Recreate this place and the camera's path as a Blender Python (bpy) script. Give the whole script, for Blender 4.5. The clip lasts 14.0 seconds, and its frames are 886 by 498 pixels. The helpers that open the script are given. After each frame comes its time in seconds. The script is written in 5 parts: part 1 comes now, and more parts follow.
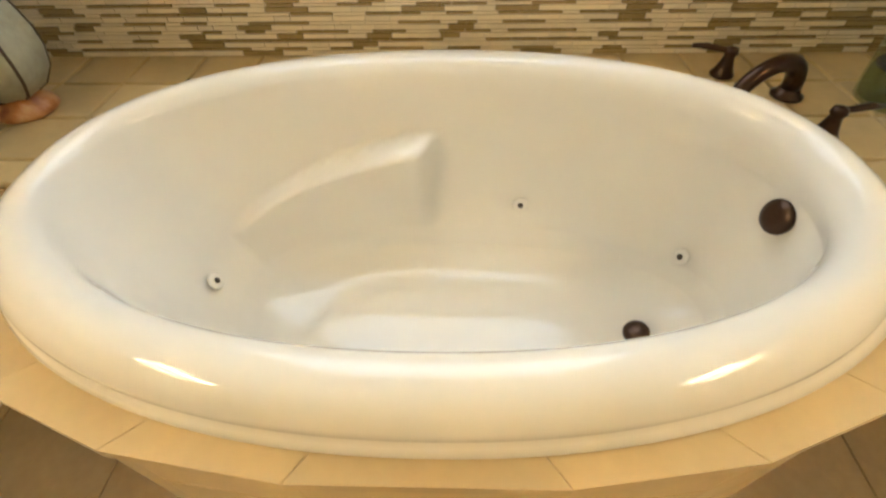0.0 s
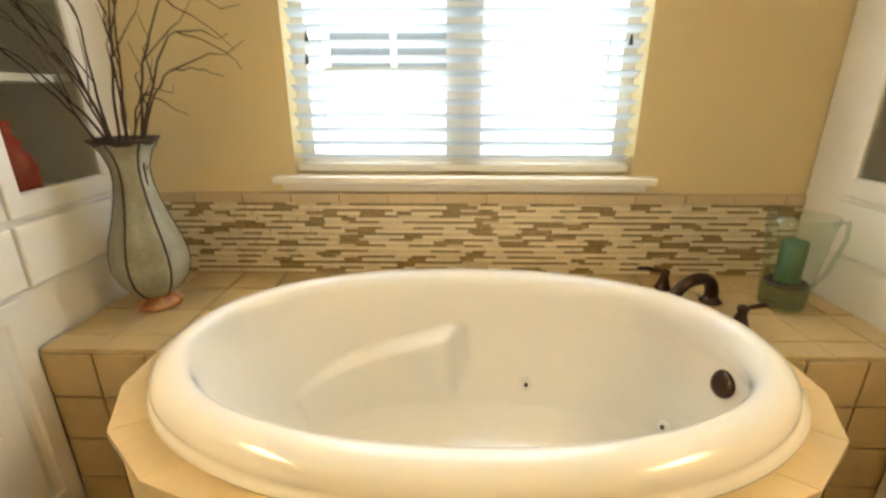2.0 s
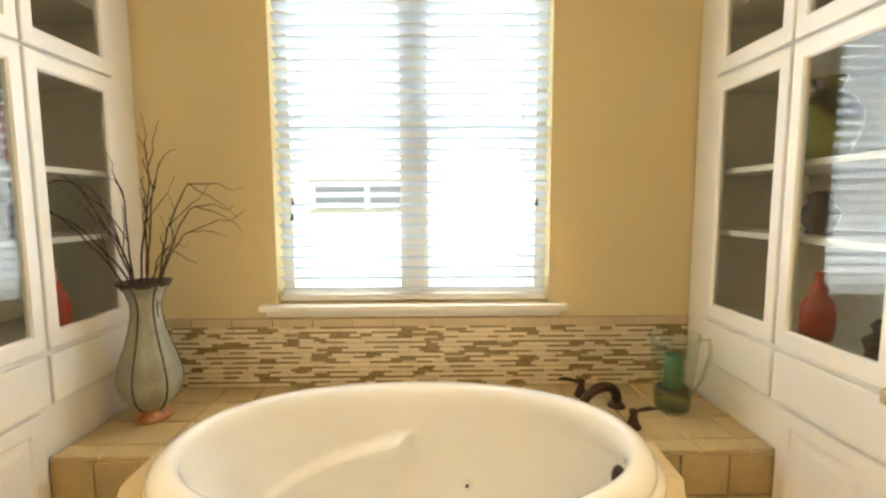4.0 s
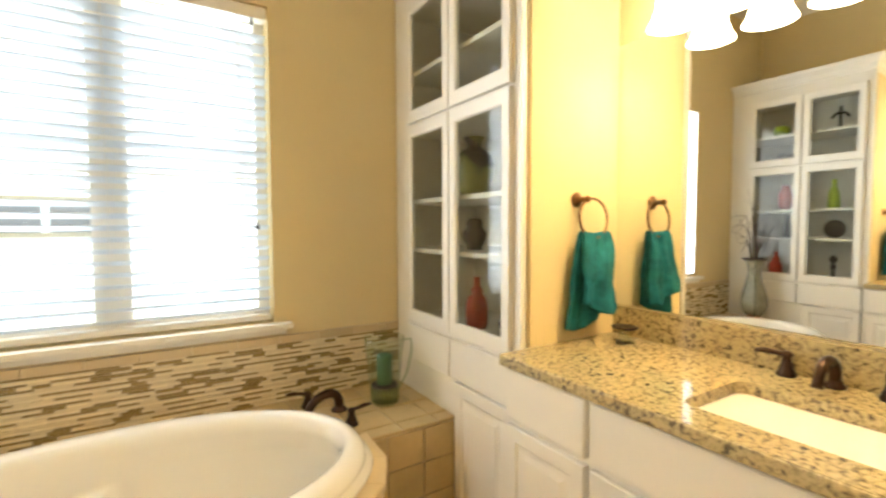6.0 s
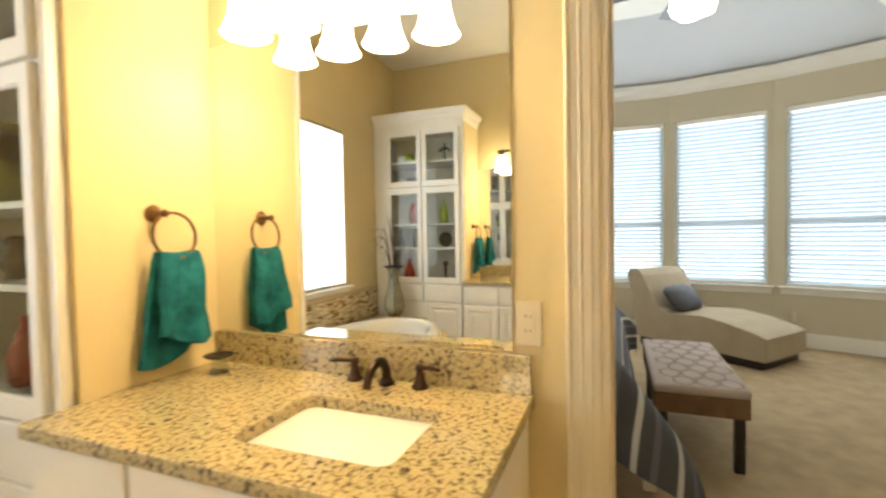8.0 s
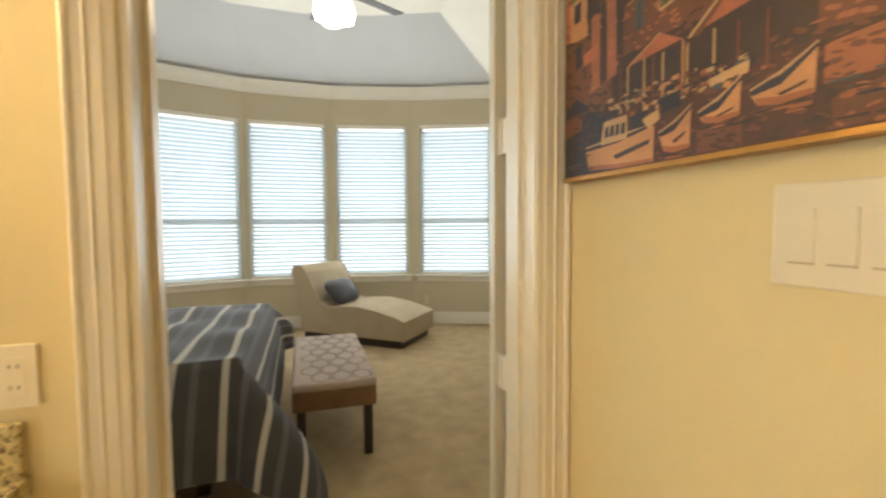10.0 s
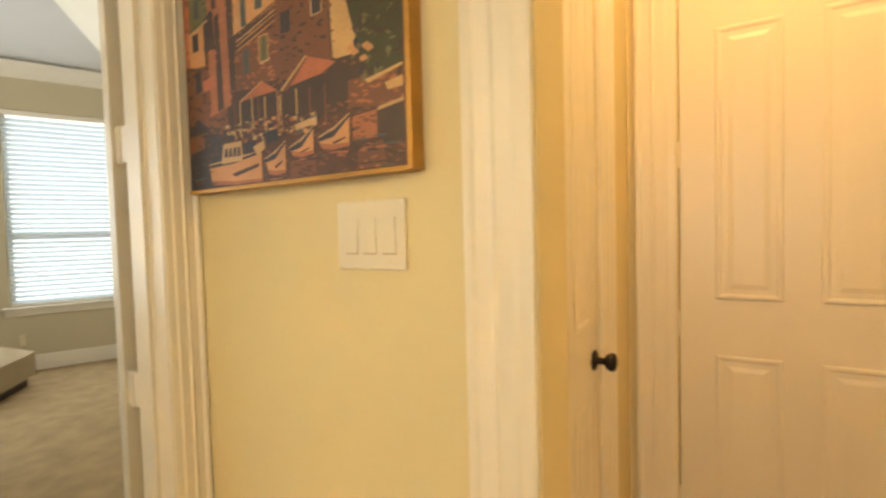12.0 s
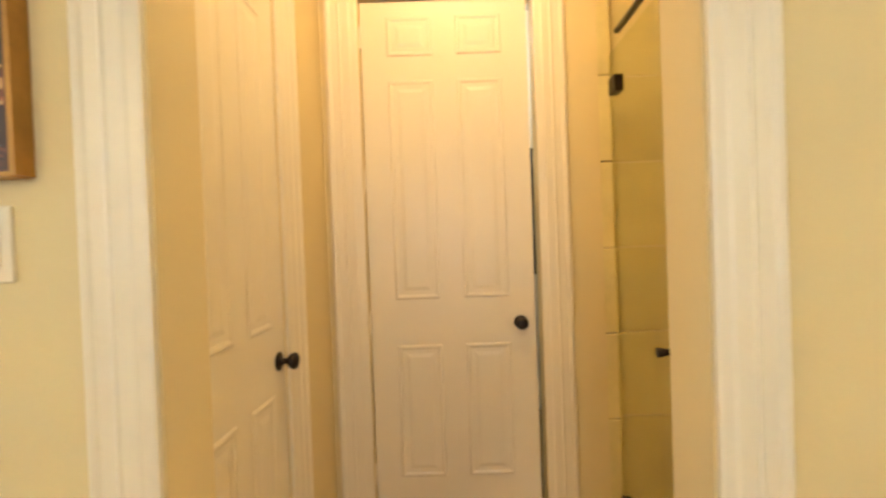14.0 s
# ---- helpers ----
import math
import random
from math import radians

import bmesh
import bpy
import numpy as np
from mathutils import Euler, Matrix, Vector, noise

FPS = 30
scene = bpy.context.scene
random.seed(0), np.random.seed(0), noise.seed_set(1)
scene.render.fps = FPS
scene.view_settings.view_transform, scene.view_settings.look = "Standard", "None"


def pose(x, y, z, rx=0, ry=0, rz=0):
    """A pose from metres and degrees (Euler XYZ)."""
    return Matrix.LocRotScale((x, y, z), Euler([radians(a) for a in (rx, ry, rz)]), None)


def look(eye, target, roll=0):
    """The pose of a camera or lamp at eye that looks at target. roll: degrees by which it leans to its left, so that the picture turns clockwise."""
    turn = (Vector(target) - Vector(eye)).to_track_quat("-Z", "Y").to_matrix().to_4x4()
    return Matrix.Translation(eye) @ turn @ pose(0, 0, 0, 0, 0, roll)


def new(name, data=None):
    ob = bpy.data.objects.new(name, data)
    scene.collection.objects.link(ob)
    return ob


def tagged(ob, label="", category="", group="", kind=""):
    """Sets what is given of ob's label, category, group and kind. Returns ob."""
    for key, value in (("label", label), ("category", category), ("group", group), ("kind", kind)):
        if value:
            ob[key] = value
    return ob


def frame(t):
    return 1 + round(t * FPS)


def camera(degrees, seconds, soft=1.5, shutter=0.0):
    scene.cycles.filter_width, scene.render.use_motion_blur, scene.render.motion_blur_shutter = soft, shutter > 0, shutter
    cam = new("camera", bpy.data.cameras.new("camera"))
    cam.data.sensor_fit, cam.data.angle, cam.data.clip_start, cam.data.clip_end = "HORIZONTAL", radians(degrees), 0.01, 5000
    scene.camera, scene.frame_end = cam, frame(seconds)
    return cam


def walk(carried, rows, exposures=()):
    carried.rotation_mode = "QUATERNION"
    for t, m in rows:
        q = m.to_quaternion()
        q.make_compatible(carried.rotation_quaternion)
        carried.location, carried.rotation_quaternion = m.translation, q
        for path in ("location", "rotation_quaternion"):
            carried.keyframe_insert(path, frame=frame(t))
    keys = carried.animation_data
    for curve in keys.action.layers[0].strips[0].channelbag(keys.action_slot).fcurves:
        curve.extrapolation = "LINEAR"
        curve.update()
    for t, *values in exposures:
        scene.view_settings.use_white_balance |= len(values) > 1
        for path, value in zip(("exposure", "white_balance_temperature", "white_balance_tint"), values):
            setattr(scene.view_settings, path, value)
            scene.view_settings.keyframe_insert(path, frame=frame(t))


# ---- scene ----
cam = camera(89.0, 14.0, soft=2.4, shutter=0.4)
PATH = [
    (0, (0.008, -1.164, 1.064), (-0.047, 0.187, -0.41), -1.4),
    (0.5, (-0.014, -1.204, 1.08), (-0.048, 0.276, -0.265), -0.5),
    (1, (-0.033, -1.274, 1.109), (-0.051, 0.359, -0.045), -0.2),
    (1.5, (-0.051, -1.386, 1.131), (-0.071, 0.4, 0.232), 0.0),
    (2, (-0.068, -1.499, 1.156), (-0.099, 0.389, 0.497), 0.1),
    (2.2, (-0.074, -1.539, 1.156), (-0.108, 0.381, 0.597), 0.2),
    (4.3, (0.08, -1.864, 1.311), (0.14, 0.127, 1.132), -0.6),
    (4.5, (0.066, -1.883, 1.314), (0.24, 0.103, 1.146), -0.5),
    (5, (0.046, -1.932, 1.324), (0.525, 0.004, 1.174), -0.7),
    (5.5, (0.069, -1.971, 1.321), (0.848, -0.134, 1.185), -0.2),
    (6, (0.141, -1.999, 1.3), (1.193, -0.3, 1.199), -0.2),
    (6.5, (0.194, -2.027, 1.29), (1.523, -0.535, 1.212), -0.4),
    (7, (0.271, -2.072, 1.301), (1.818, -0.807, 1.223), -0.7),
    (7.2, (0.296, -2.089, 1.297), (1.928, -0.935, 1.235), -0.7),
    (9.3, (0.606, -2.37, 1.348), (2.6, -2.434, 1.217), -0.8),
    (9.5, (0.61, -2.4, 1.348), (2.594, -2.613, 1.223), -0.7),
    (10, (0.614, -2.461, 1.345), (2.523, -3.046, 1.236), -0.4),
    (10.5, (0.614, -2.459, 1.336), (2.347, -3.452, 1.244), -0.2),
    (11, (0.586, -2.43, 1.332), (2.068, -3.77, 1.243), -0.7),
    (11.5, (0.527, -2.414, 1.33), (1.76, -3.986, 1.243), -1.3),
    (12, (0.408, -2.404, 1.332), (1.459, -4.104, 1.253), -1.5),
    (12.5, (0.272, -2.387, 1.325), (1.153, -4.181, 1.271), -1.4),
    (13, (0.155, -2.362, 1.32), (0.853, -4.236, 1.275), -1.4),
    (13.5, (0.118, -2.342, 1.311), (0.533, -4.298, 1.279), -1.7),
    (13.7, (0.118, -2.334, 1.309), (0.419, -4.311, 1.281), -1.8),
    (14, (0.126, -2.318, 1.302), (0.201, -4.316, 1.277), -2.1),
]
EXPOSURES = [(0, 0.06, 6000, 9), (1.5, 0.16, 6300, 9), (4.5, 0.24, 6450, 10), (7.2, 0.2, 6350, 10), (9.5, -0.02, 6700, 10), (12, 0.06, 7450, 11), (13, 0.06, 7400, 11), (14, 0.06, 6200, 9)]
walk(cam, [(t, look(eye, target, roll)) for t, eye, target, roll in PATH], EXPOSURES)

# ---- light ----
world = bpy.data.worlds.new("sky")
scene.world = world
world.use_nodes = True
wn = world.node_tree.nodes
sky = wn.new("ShaderNodeTexSky")
sky.sky_type, sky.sun_disc = "NISHITA", False
sky.sun_elevation, sky.sun_rotation = radians(50), radians(200)
world.node_tree.links.new(sky.outputs[0], wn["Background"].inputs[0])
wn["Background"].inputs[1].default_value = 0.12
sun = bpy.data.lights.new("sun", "SUN")
sun.energy, sun.angle, sun.color = 2.0, radians(0.5), (1, 0.95, 0.88)
new("sun", sun).matrix_world = look((0, 0, 9), (1.6, 4.3, 4.0))


def area(name, at, target, w, h, power, colour):
    d = bpy.data.lights.new(name, "AREA")
    d.shape, d.size, d.size_y, d.energy, d.color = "RECTANGLE", w, h, power, colour
    ob = new(name, d)
    ob.matrix_world = look(at, target)
    return ob


def bulb(name, at, power, colour, radius=0.03):
    d = bpy.data.lights.new(name, "POINT")
    d.energy, d.color, d.shadow_soft_size = power, colour, radius
    new(name, d).location = at


WARM = (1.0, 0.71, 0.37)
DAY = (0.94, 0.97, 1.0)
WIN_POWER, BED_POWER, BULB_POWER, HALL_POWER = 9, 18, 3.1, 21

# ---- materials ----
MATS = {}


def mat(name, colour, rough=0.5, metal=0.0, var=0.10, scale=3.0, grain=60.0, bump=0.05, spread=0.0, spec=0.5, trans=0.0, emit=0.0, coat=0.0, alpha_sub=0.0):
    """A surface with broad and fine variation of its colour and a fine relief. spread: how much whole pieces differ."""
    if name in MATS:
        return MATS[name]
    m = bpy.data.materials.new(name)
    m.use_nodes = True
    nt = m.node_tree
    p = nt.nodes["Principled BSDF"]
    p.inputs["Roughness"].default_value, p.inputs["Metallic"].default_value = rough, metal
    p.inputs["Specular IOR Level"].default_value, p.inputs["Coat Weight"].default_value = spec, coat
    p.inputs["Transmission Weight"].default_value = trans
    p.inputs["Subsurface Weight"].default_value = alpha_sub
    co = nt.nodes.new("ShaderNodeTexCoord")
    a, b = nt.nodes.new("ShaderNodeTexNoise"), nt.nodes.new("ShaderNodeTexNoise")
    a.inputs["Scale"].default_value, b.inputs["Scale"].default_value = scale, grain
    a.inputs["Detail"].default_value = 5
    nt.links.new(co.outputs["Object"], a.inputs["Vector"])
    nt.links.new(co.outputs["Object"], b.inputs["Vector"])
    mix = nt.nodes.new("ShaderNodeMath")
    mix.operation = "MULTIPLY_ADD"
    mix.inputs[1].default_value = 0.35
    nt.links.new(b.outputs[0], mix.inputs[0])
    nt.links.new(a.outputs[0], mix.inputs[2])
    last = mix.outputs[0]
    if spread:
        info = nt.nodes.new("ShaderNodeObjectInfo")
        geo = nt.nodes.new("ShaderNodeNewGeometry")
        add = nt.nodes.new("ShaderNodeMath")
        nt.links.new(info.outputs["Random"], add.inputs[0])
        nt.links.new(geo.outputs["Random Per Island"], add.inputs[1])
        fr = nt.nodes.new("ShaderNodeMath")
        fr.operation = "FRACT"
        nt.links.new(add.outputs[0], fr.inputs[0])
        ma = nt.nodes.new("ShaderNodeMath")
        ma.operation = "MULTIPLY_ADD"
        ma.inputs[1].default_value = spread
        nt.links.new(fr.outputs[0], ma.inputs[0])
        nt.links.new(last, ma.inputs[2])
        last = ma.outputs[0]
    ramp = nt.nodes.new("ShaderNodeMapRange")
    ramp.inputs[1].default_value, ramp.inputs[2].default_value = 0.35, 1.0 + spread
    ramp.inputs[3].default_value, ramp.inputs[4].default_value = 1 - var, 1 + var
    nt.links.new(last, ramp.inputs[0])
    mul = nt.nodes.new("ShaderNodeVectorMath")
    mul.operation = "SCALE"
    mul.inputs[0].default_value = colour
    nt.links.new(ramp.outputs[0], mul.inputs["Scale"])
    nt.links.new(mul.outputs[0], p.inputs["Base Color"])
    if bump:
        bp = nt.nodes.new("ShaderNodeBump")
        bp.inputs["Strength"].default_value, bp.inputs["Distance"].default_value = bump, 0.004
        nt.links.new(b.outputs[0], bp.inputs["Height"])
        nt.links.new(bp.outputs[0], p.inputs["Normal"])
    if emit:
        p.inputs["Emission Color"].default_value = (*colour, 1)
        p.inputs["Emission Strength"].default_value = emit
    MATS[name] = m
    return m


def ramp_mat(name, stops, scale, rough, detail=6, kind="noise", bump=0.0, coat=0.0, distort=0.0):
    """A surface whose colours run over a noise: granite, veined tile, rust."""
    m = bpy.data.materials.new(name)
    m.use_nodes = True
    nt = m.node_tree
    p = nt.nodes["Principled BSDF"]
    p.inputs["Roughness"].default_value, p.inputs["Coat Weight"].default_value = rough, coat
    co = nt.nodes.new("ShaderNodeTexCoord")
    if kind == "voronoi":
        n = nt.nodes.new("ShaderNodeTexVoronoi")
        out = n.outputs["Color"]
    else:
        n = nt.nodes.new("ShaderNodeTexNoise")
        n.inputs["Detail"].default_value, n.inputs["Distortion"].default_value = detail, distort
        out = n.outputs[0]
    n.inputs["Scale"].default_value = scale
    nt.links.new(co.outputs["Object"], n.inputs["Vector"])
    r = nt.nodes.new("ShaderNodeValToRGB")
    while len(r.color_ramp.elements) < len(stops):
        r.color_ramp.elements.new(0.5)
    for e, (at, c) in zip(r.color_ramp.elements, stops):
        e.position, e.color = at, (*c, 1)
    nt.links.new(out, r.inputs[0])
    nt.links.new(r.outputs[0], p.inputs["Base Color"])
    if bump:
        bp = nt.nodes.new("ShaderNodeBump")
        bp.inputs["Strength"].default_value, bp.inputs["Distance"].default_value = bump, 0.004
        nt.links.new(n.outputs[0], bp.inputs["Height"])
        nt.links.new(bp.outputs[0], p.inputs["Normal"])
    return m


WALL = mat("wall_paint", (0.70, 0.585, 0.335), 0.75, var=0.04, scale=1.5, grain=220, bump=0.10, spec=0.2)
BEDWALL = mat("bedroom_paint", (0.58, 0.52, 0.39), 0.8, var=0.04, scale=1.5, grain=220, bump=0.10, spec=0.2)
CEIL = mat("ceiling_paint", (0.84, 0.81, 0.73), 0.9, var=0.03, grain=150, bump=0.15, spec=0.2)
# this grey holds the shade on the ceiling slopes above the bay
BEDCEIL_SHADED = mat("bedroom_ceiling_shaded", (0.60, 0.61, 0.62), 0.9, var=0.03, grain=150, bump=0.12, spec=0.2)
TRIM = mat("trim_paint", (0.76, 0.69, 0.55), 0.35, var=0.03, grain=90, bump=0.03)
WHITE = mat("cabinet_paint", (0.82, 0.79, 0.72), 0.35, var=0.03, grain=90, bump=0.03)
INNER = mat("cabinet_inside", (0.78, 0.74, 0.66), 0.6, var=0.05)
PLASTIC = mat("plate_plastic", (0.74, 0.66, 0.50), 0.3, var=0.02, bump=0.0)
PORCELAIN = mat("porcelain", (0.76, 0.725, 0.65), 0.05, var=0.015, bump=0.0, coat=0.3, spec=0.42)
BRONZE = mat("oil_rubbed_bronze", (0.055, 0.032, 0.02), 0.28, 0.85, var=0.35, scale=14, grain=120, bump=0.05)
BRASS = mat("aged_bronze", (0.16, 0.085, 0.035), 0.3, 0.9, var=0.3, scale=14, bump=0.05)
BLACKMETAL = mat("blackened_metal", (0.02, 0.014, 0.011), 0.35, 0.6, var=0.3, scale=20)
GROUT = mat("grout", (0.52, 0.42, 0.28), 0.9, var=0.08, grain=120, bump=0.2)
TILE = mat("beige_stone_tile", (0.52, 0.39, 0.185), 0.36, var=0.22, scale=6, grain=45, bump=0.10, spread=0.30)
APRON = mat("cream_stone_tile", (0.60, 0.465, 0.255), 0.30, var=0.15, scale=7, grain=45, bump=0.06, spread=0.25)
BORDER = mat("border_tile", (0.58, 0.46, 0.28), 0.40, var=0.12, scale=8, bump=0.08, spread=0.25)
CREAM = mat("cream_mosaic", (0.76, 0.66, 0.45), 0.35, var=0.16, scale=20, bump=0.05, spread=0.5)
OLIVE = mat("brown_glass_mosaic", (0.32, 0.235, 0.105), 0.2, var=0.30, scale=20, bump=0.0, spread=0.6)
FLOORTILE = mat("floor_tile", (0.45, 0.335, 0.185), 0.40, var=0.25, scale=5, grain=40, bump=0.10, spread=0.30)
SHOWERTILE = mat("shower_tile", (0.68, 0.59, 0.30), 0.35, var=0.16, scale=4, grain=40, bump=0.08, spread=0.25)
GRANITE = ramp_mat("granite", [(0.30, (0.05, 0.04, 0.028)), (0.39, (0.19, 0.15, 0.085)), (0.45, (0.34, 0.275, 0.14)), (0.52, (0.50, 0.415, 0.20)), (0.60, (0.54, 0.44, 0.24)), (0.66, (0.36, 0.28, 0.15)), (0.75, (0.10, 0.08, 0.05))], 80, 0.10, 9, distort=0.6, coat=0.3)
GRANITE_EDGE = ramp_mat("chiselled_granite", [(0.30, (0.05, 0.04, 0.028)), (0.39, (0.19, 0.15, 0.085)), (0.45, (0.34, 0.275, 0.14)), (0.52, (0.50, 0.415, 0.20)), (0.60, (0.54, 0.44, 0.24)), (0.66, (0.36, 0.28, 0.15)), (0.75, (0.10, 0.08, 0.05))], 80, 0.55, 9, bump=0.6, distort=0.6)
SHADE = mat("lamp_shade_glass", (1.0, 0.84, 0.55), 0.4, var=0.0, bump=0.0, emit=22.0)
GLOBE = mat("fan_globe", (1.0, 0.93, 0.80), 0.4, var=0.0, bump=0.0, emit=6.0)
TEAL = mat("teal_towel", (0.018, 0.15, 0.185), 0.95, var=0.5, scale=26, grain=320, bump=0.9, spec=0.1)
SLAT = mat("blind_slat", (0.72, 0.77, 0.82), 0.45, var=0.02, bump=0.0)
CARPET = mat("carpet", (0.40, 0.295, 0.17), 0.98, var=0.22, scale=7, grain=240, bump=1.0, spec=0.05)
TWIG = mat("twig_bark", (0.055, 0.032, 0.020), 0.8, var=0.4, scale=30, bump=0.3)
VASE = mat("vase_glaze", (0.31, 0.30, 0.22), 0.40, var=0.38, scale=9, grain=70, bump=0.35)
RUST = ramp_mat("rust_glaze", [(0.3, (0.16, 0.045, 0.012)), (0.5, (0.42, 0.17, 0.05)), (0.7, (0.62, 0.40, 0.20))], 22, 0.4)
DARKRIM = mat("vase_dark_seam", (0.045, 0.03, 0.02), 0.6, var=0.3, scale=30, bump=0.4)
GREENCANDLE = mat("green_wax", (0.05, 0.15, 0.065), 0.5, var=0.15, scale=12)
DARKWOOD = mat("dark_wood", (0.022, 0.013, 0.009), 0.35, var=0.3, scale=8)
UPHOLSTERY = mat("cream_upholstery", (0.39, 0.315, 0.21), 0.95, var=0.10, scale=5, grain=300, bump=0.5, spec=0.1)
BENCHFAB = mat("bench_fabric", (0.44, 0.36, 0.31), 0.95, var=0.10, scale=5, grain=300, bump=0.5, spec=0.1)
BENCHLINE = mat("bench_pattern_line", (0.24, 0.19, 0.17), 0.95, var=0.1, spec=0.1)
BENCHSIDE = mat("bench_side_fabric", (0.18, 0.105, 0.055), 0.95, var=0.35, scale=9, grain=300, bump=0.5, spec=0.1)
COMFORTER = mat("charcoal_comforter", (0.048, 0.042, 0.037), 0.75, var=0.25, scale=6, grain=260, bump=0.5)
STRIPE = mat("pale_stripe", (0.44, 0.39, 0.32), 0.8, var=0.12, scale=6, grain=260, bump=0.4)
STRIPE2 = mat("grey_stripe", (0.10, 0.093, 0.09), 0.8, var=0.12, scale=6, grain=260, bump=0.4)
PILLOW = mat("slate_pillow", (0.055, 0.053, 0.056), 0.7, var=0.2, scale=9, grain=220, bump=0.5)
REDGLASS = mat("red_glaze", (0.46, 0.055, 0.025), 0.35, var=0.2, scale=12)
LIME = mat("lime_glaze", (0.34, 0.46, 0.035), 0.3, var=0.15, scale=12)
DARKPOT = mat("dark_pottery", (0.045, 0.032, 0.026), 0.5, var=0.35, scale=16, bump=0.2)
GILT = mat("gilt_edge", (0.42, 0.22, 0.05), 0.4, 0.5, var=0.2, scale=10)

MIRROR = bpy.data.materials.new("mirror_silver")
MIRROR.use_nodes = True
mp = MIRROR.node_tree.nodes["Principled BSDF"]
mp.inputs["Base Color"].default_value, mp.inputs["Metallic"].default_value, mp.inputs["Roughness"].default_value = (0.86, 0.87, 0.84, 1), 1.0, 0.0


def glass_mat(name, colour, gloss, share=0.7):
    """Thin clear glass: mostly see-through, with a mirror gloss."""
    m = bpy.data.materials.new(name)
    m.use_nodes = True
    nt = m.node_tree
    nt.nodes.clear()
    o, t, g, x = (nt.nodes.new(k) for k in ("ShaderNodeOutputMaterial", "ShaderNodeBsdfTransparent", "ShaderNodeBsdfGlossy", "ShaderNodeMixShader"))
    t.inputs[0].default_value = (*colour, 1)
    g.inputs["Roughness"].default_value = 0.02
    lw = nt.nodes.new("ShaderNodeLayerWeight")
    lw.inputs[0].default_value = 0.5
    f = nt.nodes.new("ShaderNodeMath")
    f.operation = "POWER"
    f.inputs[1].default_value = 4.0
    nt.links.new(lw.outputs["Facing"], f.inputs[0])
    k = nt.nodes.new("ShaderNodeMath")
    k.operation = "MULTIPLY_ADD"
    k.inputs[1].default_value, k.inputs[2].default_value = share, gloss
    nt.links.new(f.outputs[0], k.inputs[0])
    nt.links.new(k.outputs[0], x.inputs[0])
    nt.links.new(t.outputs[0], x.inputs[1])
    nt.links.new(g.outputs[0], x.inputs[2])
    nt.links.new(x.outputs[0], o.inputs[0])
    return m


GLASS = glass_mat("clear_glass", (0.94, 0.96, 0.94), 0.035)
GREENGLASS = glass_mat("green_tinted_glass", (0.86, 0.92, 0.85), 0.09, 0.7)
SHOWERGLASS = glass_mat("shower_glass", (0.96, 0.97, 0.89), 0.015, 0.3)

# translucent slats let the daylight glow through
BAYSLAT = mat("bay_blind_slat", (0.80, 0.84, 0.88), 0.45, var=0.02, bump=0.0)
for m_, share_ in ((SLAT, 0.2), (BAYSLAT, 0.7)):
    tr = m_.node_tree
    ts = tr.nodes.new("ShaderNodeBsdfTranslucent")
    ts.inputs[0].default_value = (0.86, 0.92, 0.98, 1)
    tm = tr.nodes.new("ShaderNodeMixShader")
    tm.inputs[0].default_value = share_
    tr.links.new(tr.nodes["Principled BSDF"].outputs[0], tm.inputs[1])
    tr.links.new(ts.outputs[0], tm.inputs[2])
    tr.links.new(tm.outputs[0], tr.nodes["Material Output"].inputs[0])


# ---- builders ----
def mesh_of(name, bm, material, smooth=False):
    me = bpy.data.meshes.new(name)
    bmesh.ops.recalc_face_normals(bm, faces=bm.faces)
    bm.to_mesh(me)
    bm.free()
    if material:
        me.materials.append(material)
    if smooth:
        for p in me.polygons:
            p.use_smooth = True
    return me


def part(name, bm, material, parent, label="", smooth=False):
    ob = new(name, mesh_of(name, bm, material, smooth))
    ob.parent = parent
    if label:
        tagged(ob, label)
    return ob


def solid(name, bm, material, label, category, kind="", smooth=False, group=""):
    return tagged(new(name, mesh_of(name, bm, material, smooth)), label, category, group, kind)


def empty(name, at, label, category, group="", kind=""):
    ob = new(name)
    ob.location = at
    bpy.context.view_layer.update()
    return tagged(ob, label, category, group, kind)


def box(x0, x1, y0, y1, z0, z1, bevel=0.0, bm=None, m=None):
    bm = bm or bmesh.new()
    x0, x1, y0, y1, z0, z1 = min(x0, x1), max(x0, x1), min(y0, y1), max(y0, y1), min(z0, z1), max(z0, z1)
    t = Matrix.Translation(((x0 + x1) / 2, (y0 + y1) / 2, (z0 + z1) / 2)) @ Matrix.Diagonal((x1 - x0, y1 - y0, z1 - z0, 1))
    v = bmesh.ops.create_cube(bm, size=1, matrix=(m @ t) if m else t)["verts"]
    if bevel:
        es = list({e for w in v for e in w.link_edges})
        bmesh.ops.bevel(bm, geom=es, offset=bevel, segments=2, affect="EDGES", profile=0.6)
    return bm


def rings(loops, bm=None, close=True, cap0=False, cap1=False):
    """Joins equal loops of points into a skin."""
    bm = bm or bmesh.new()
    vs = [[bm.verts.new(p) for p in loop] for loop in loops]
    n = len(vs[0])
    for a, b in zip(vs, vs[1:]):
        for i in range(n if close else n - 1):
            j = (i + 1) % n
            bm.faces.new((a[i], a[j], b[j], b[i]))
    if cap0:
        bm.faces.new(vs[0])
    if cap1:
        bm.faces.new(vs[-1])
    return bm


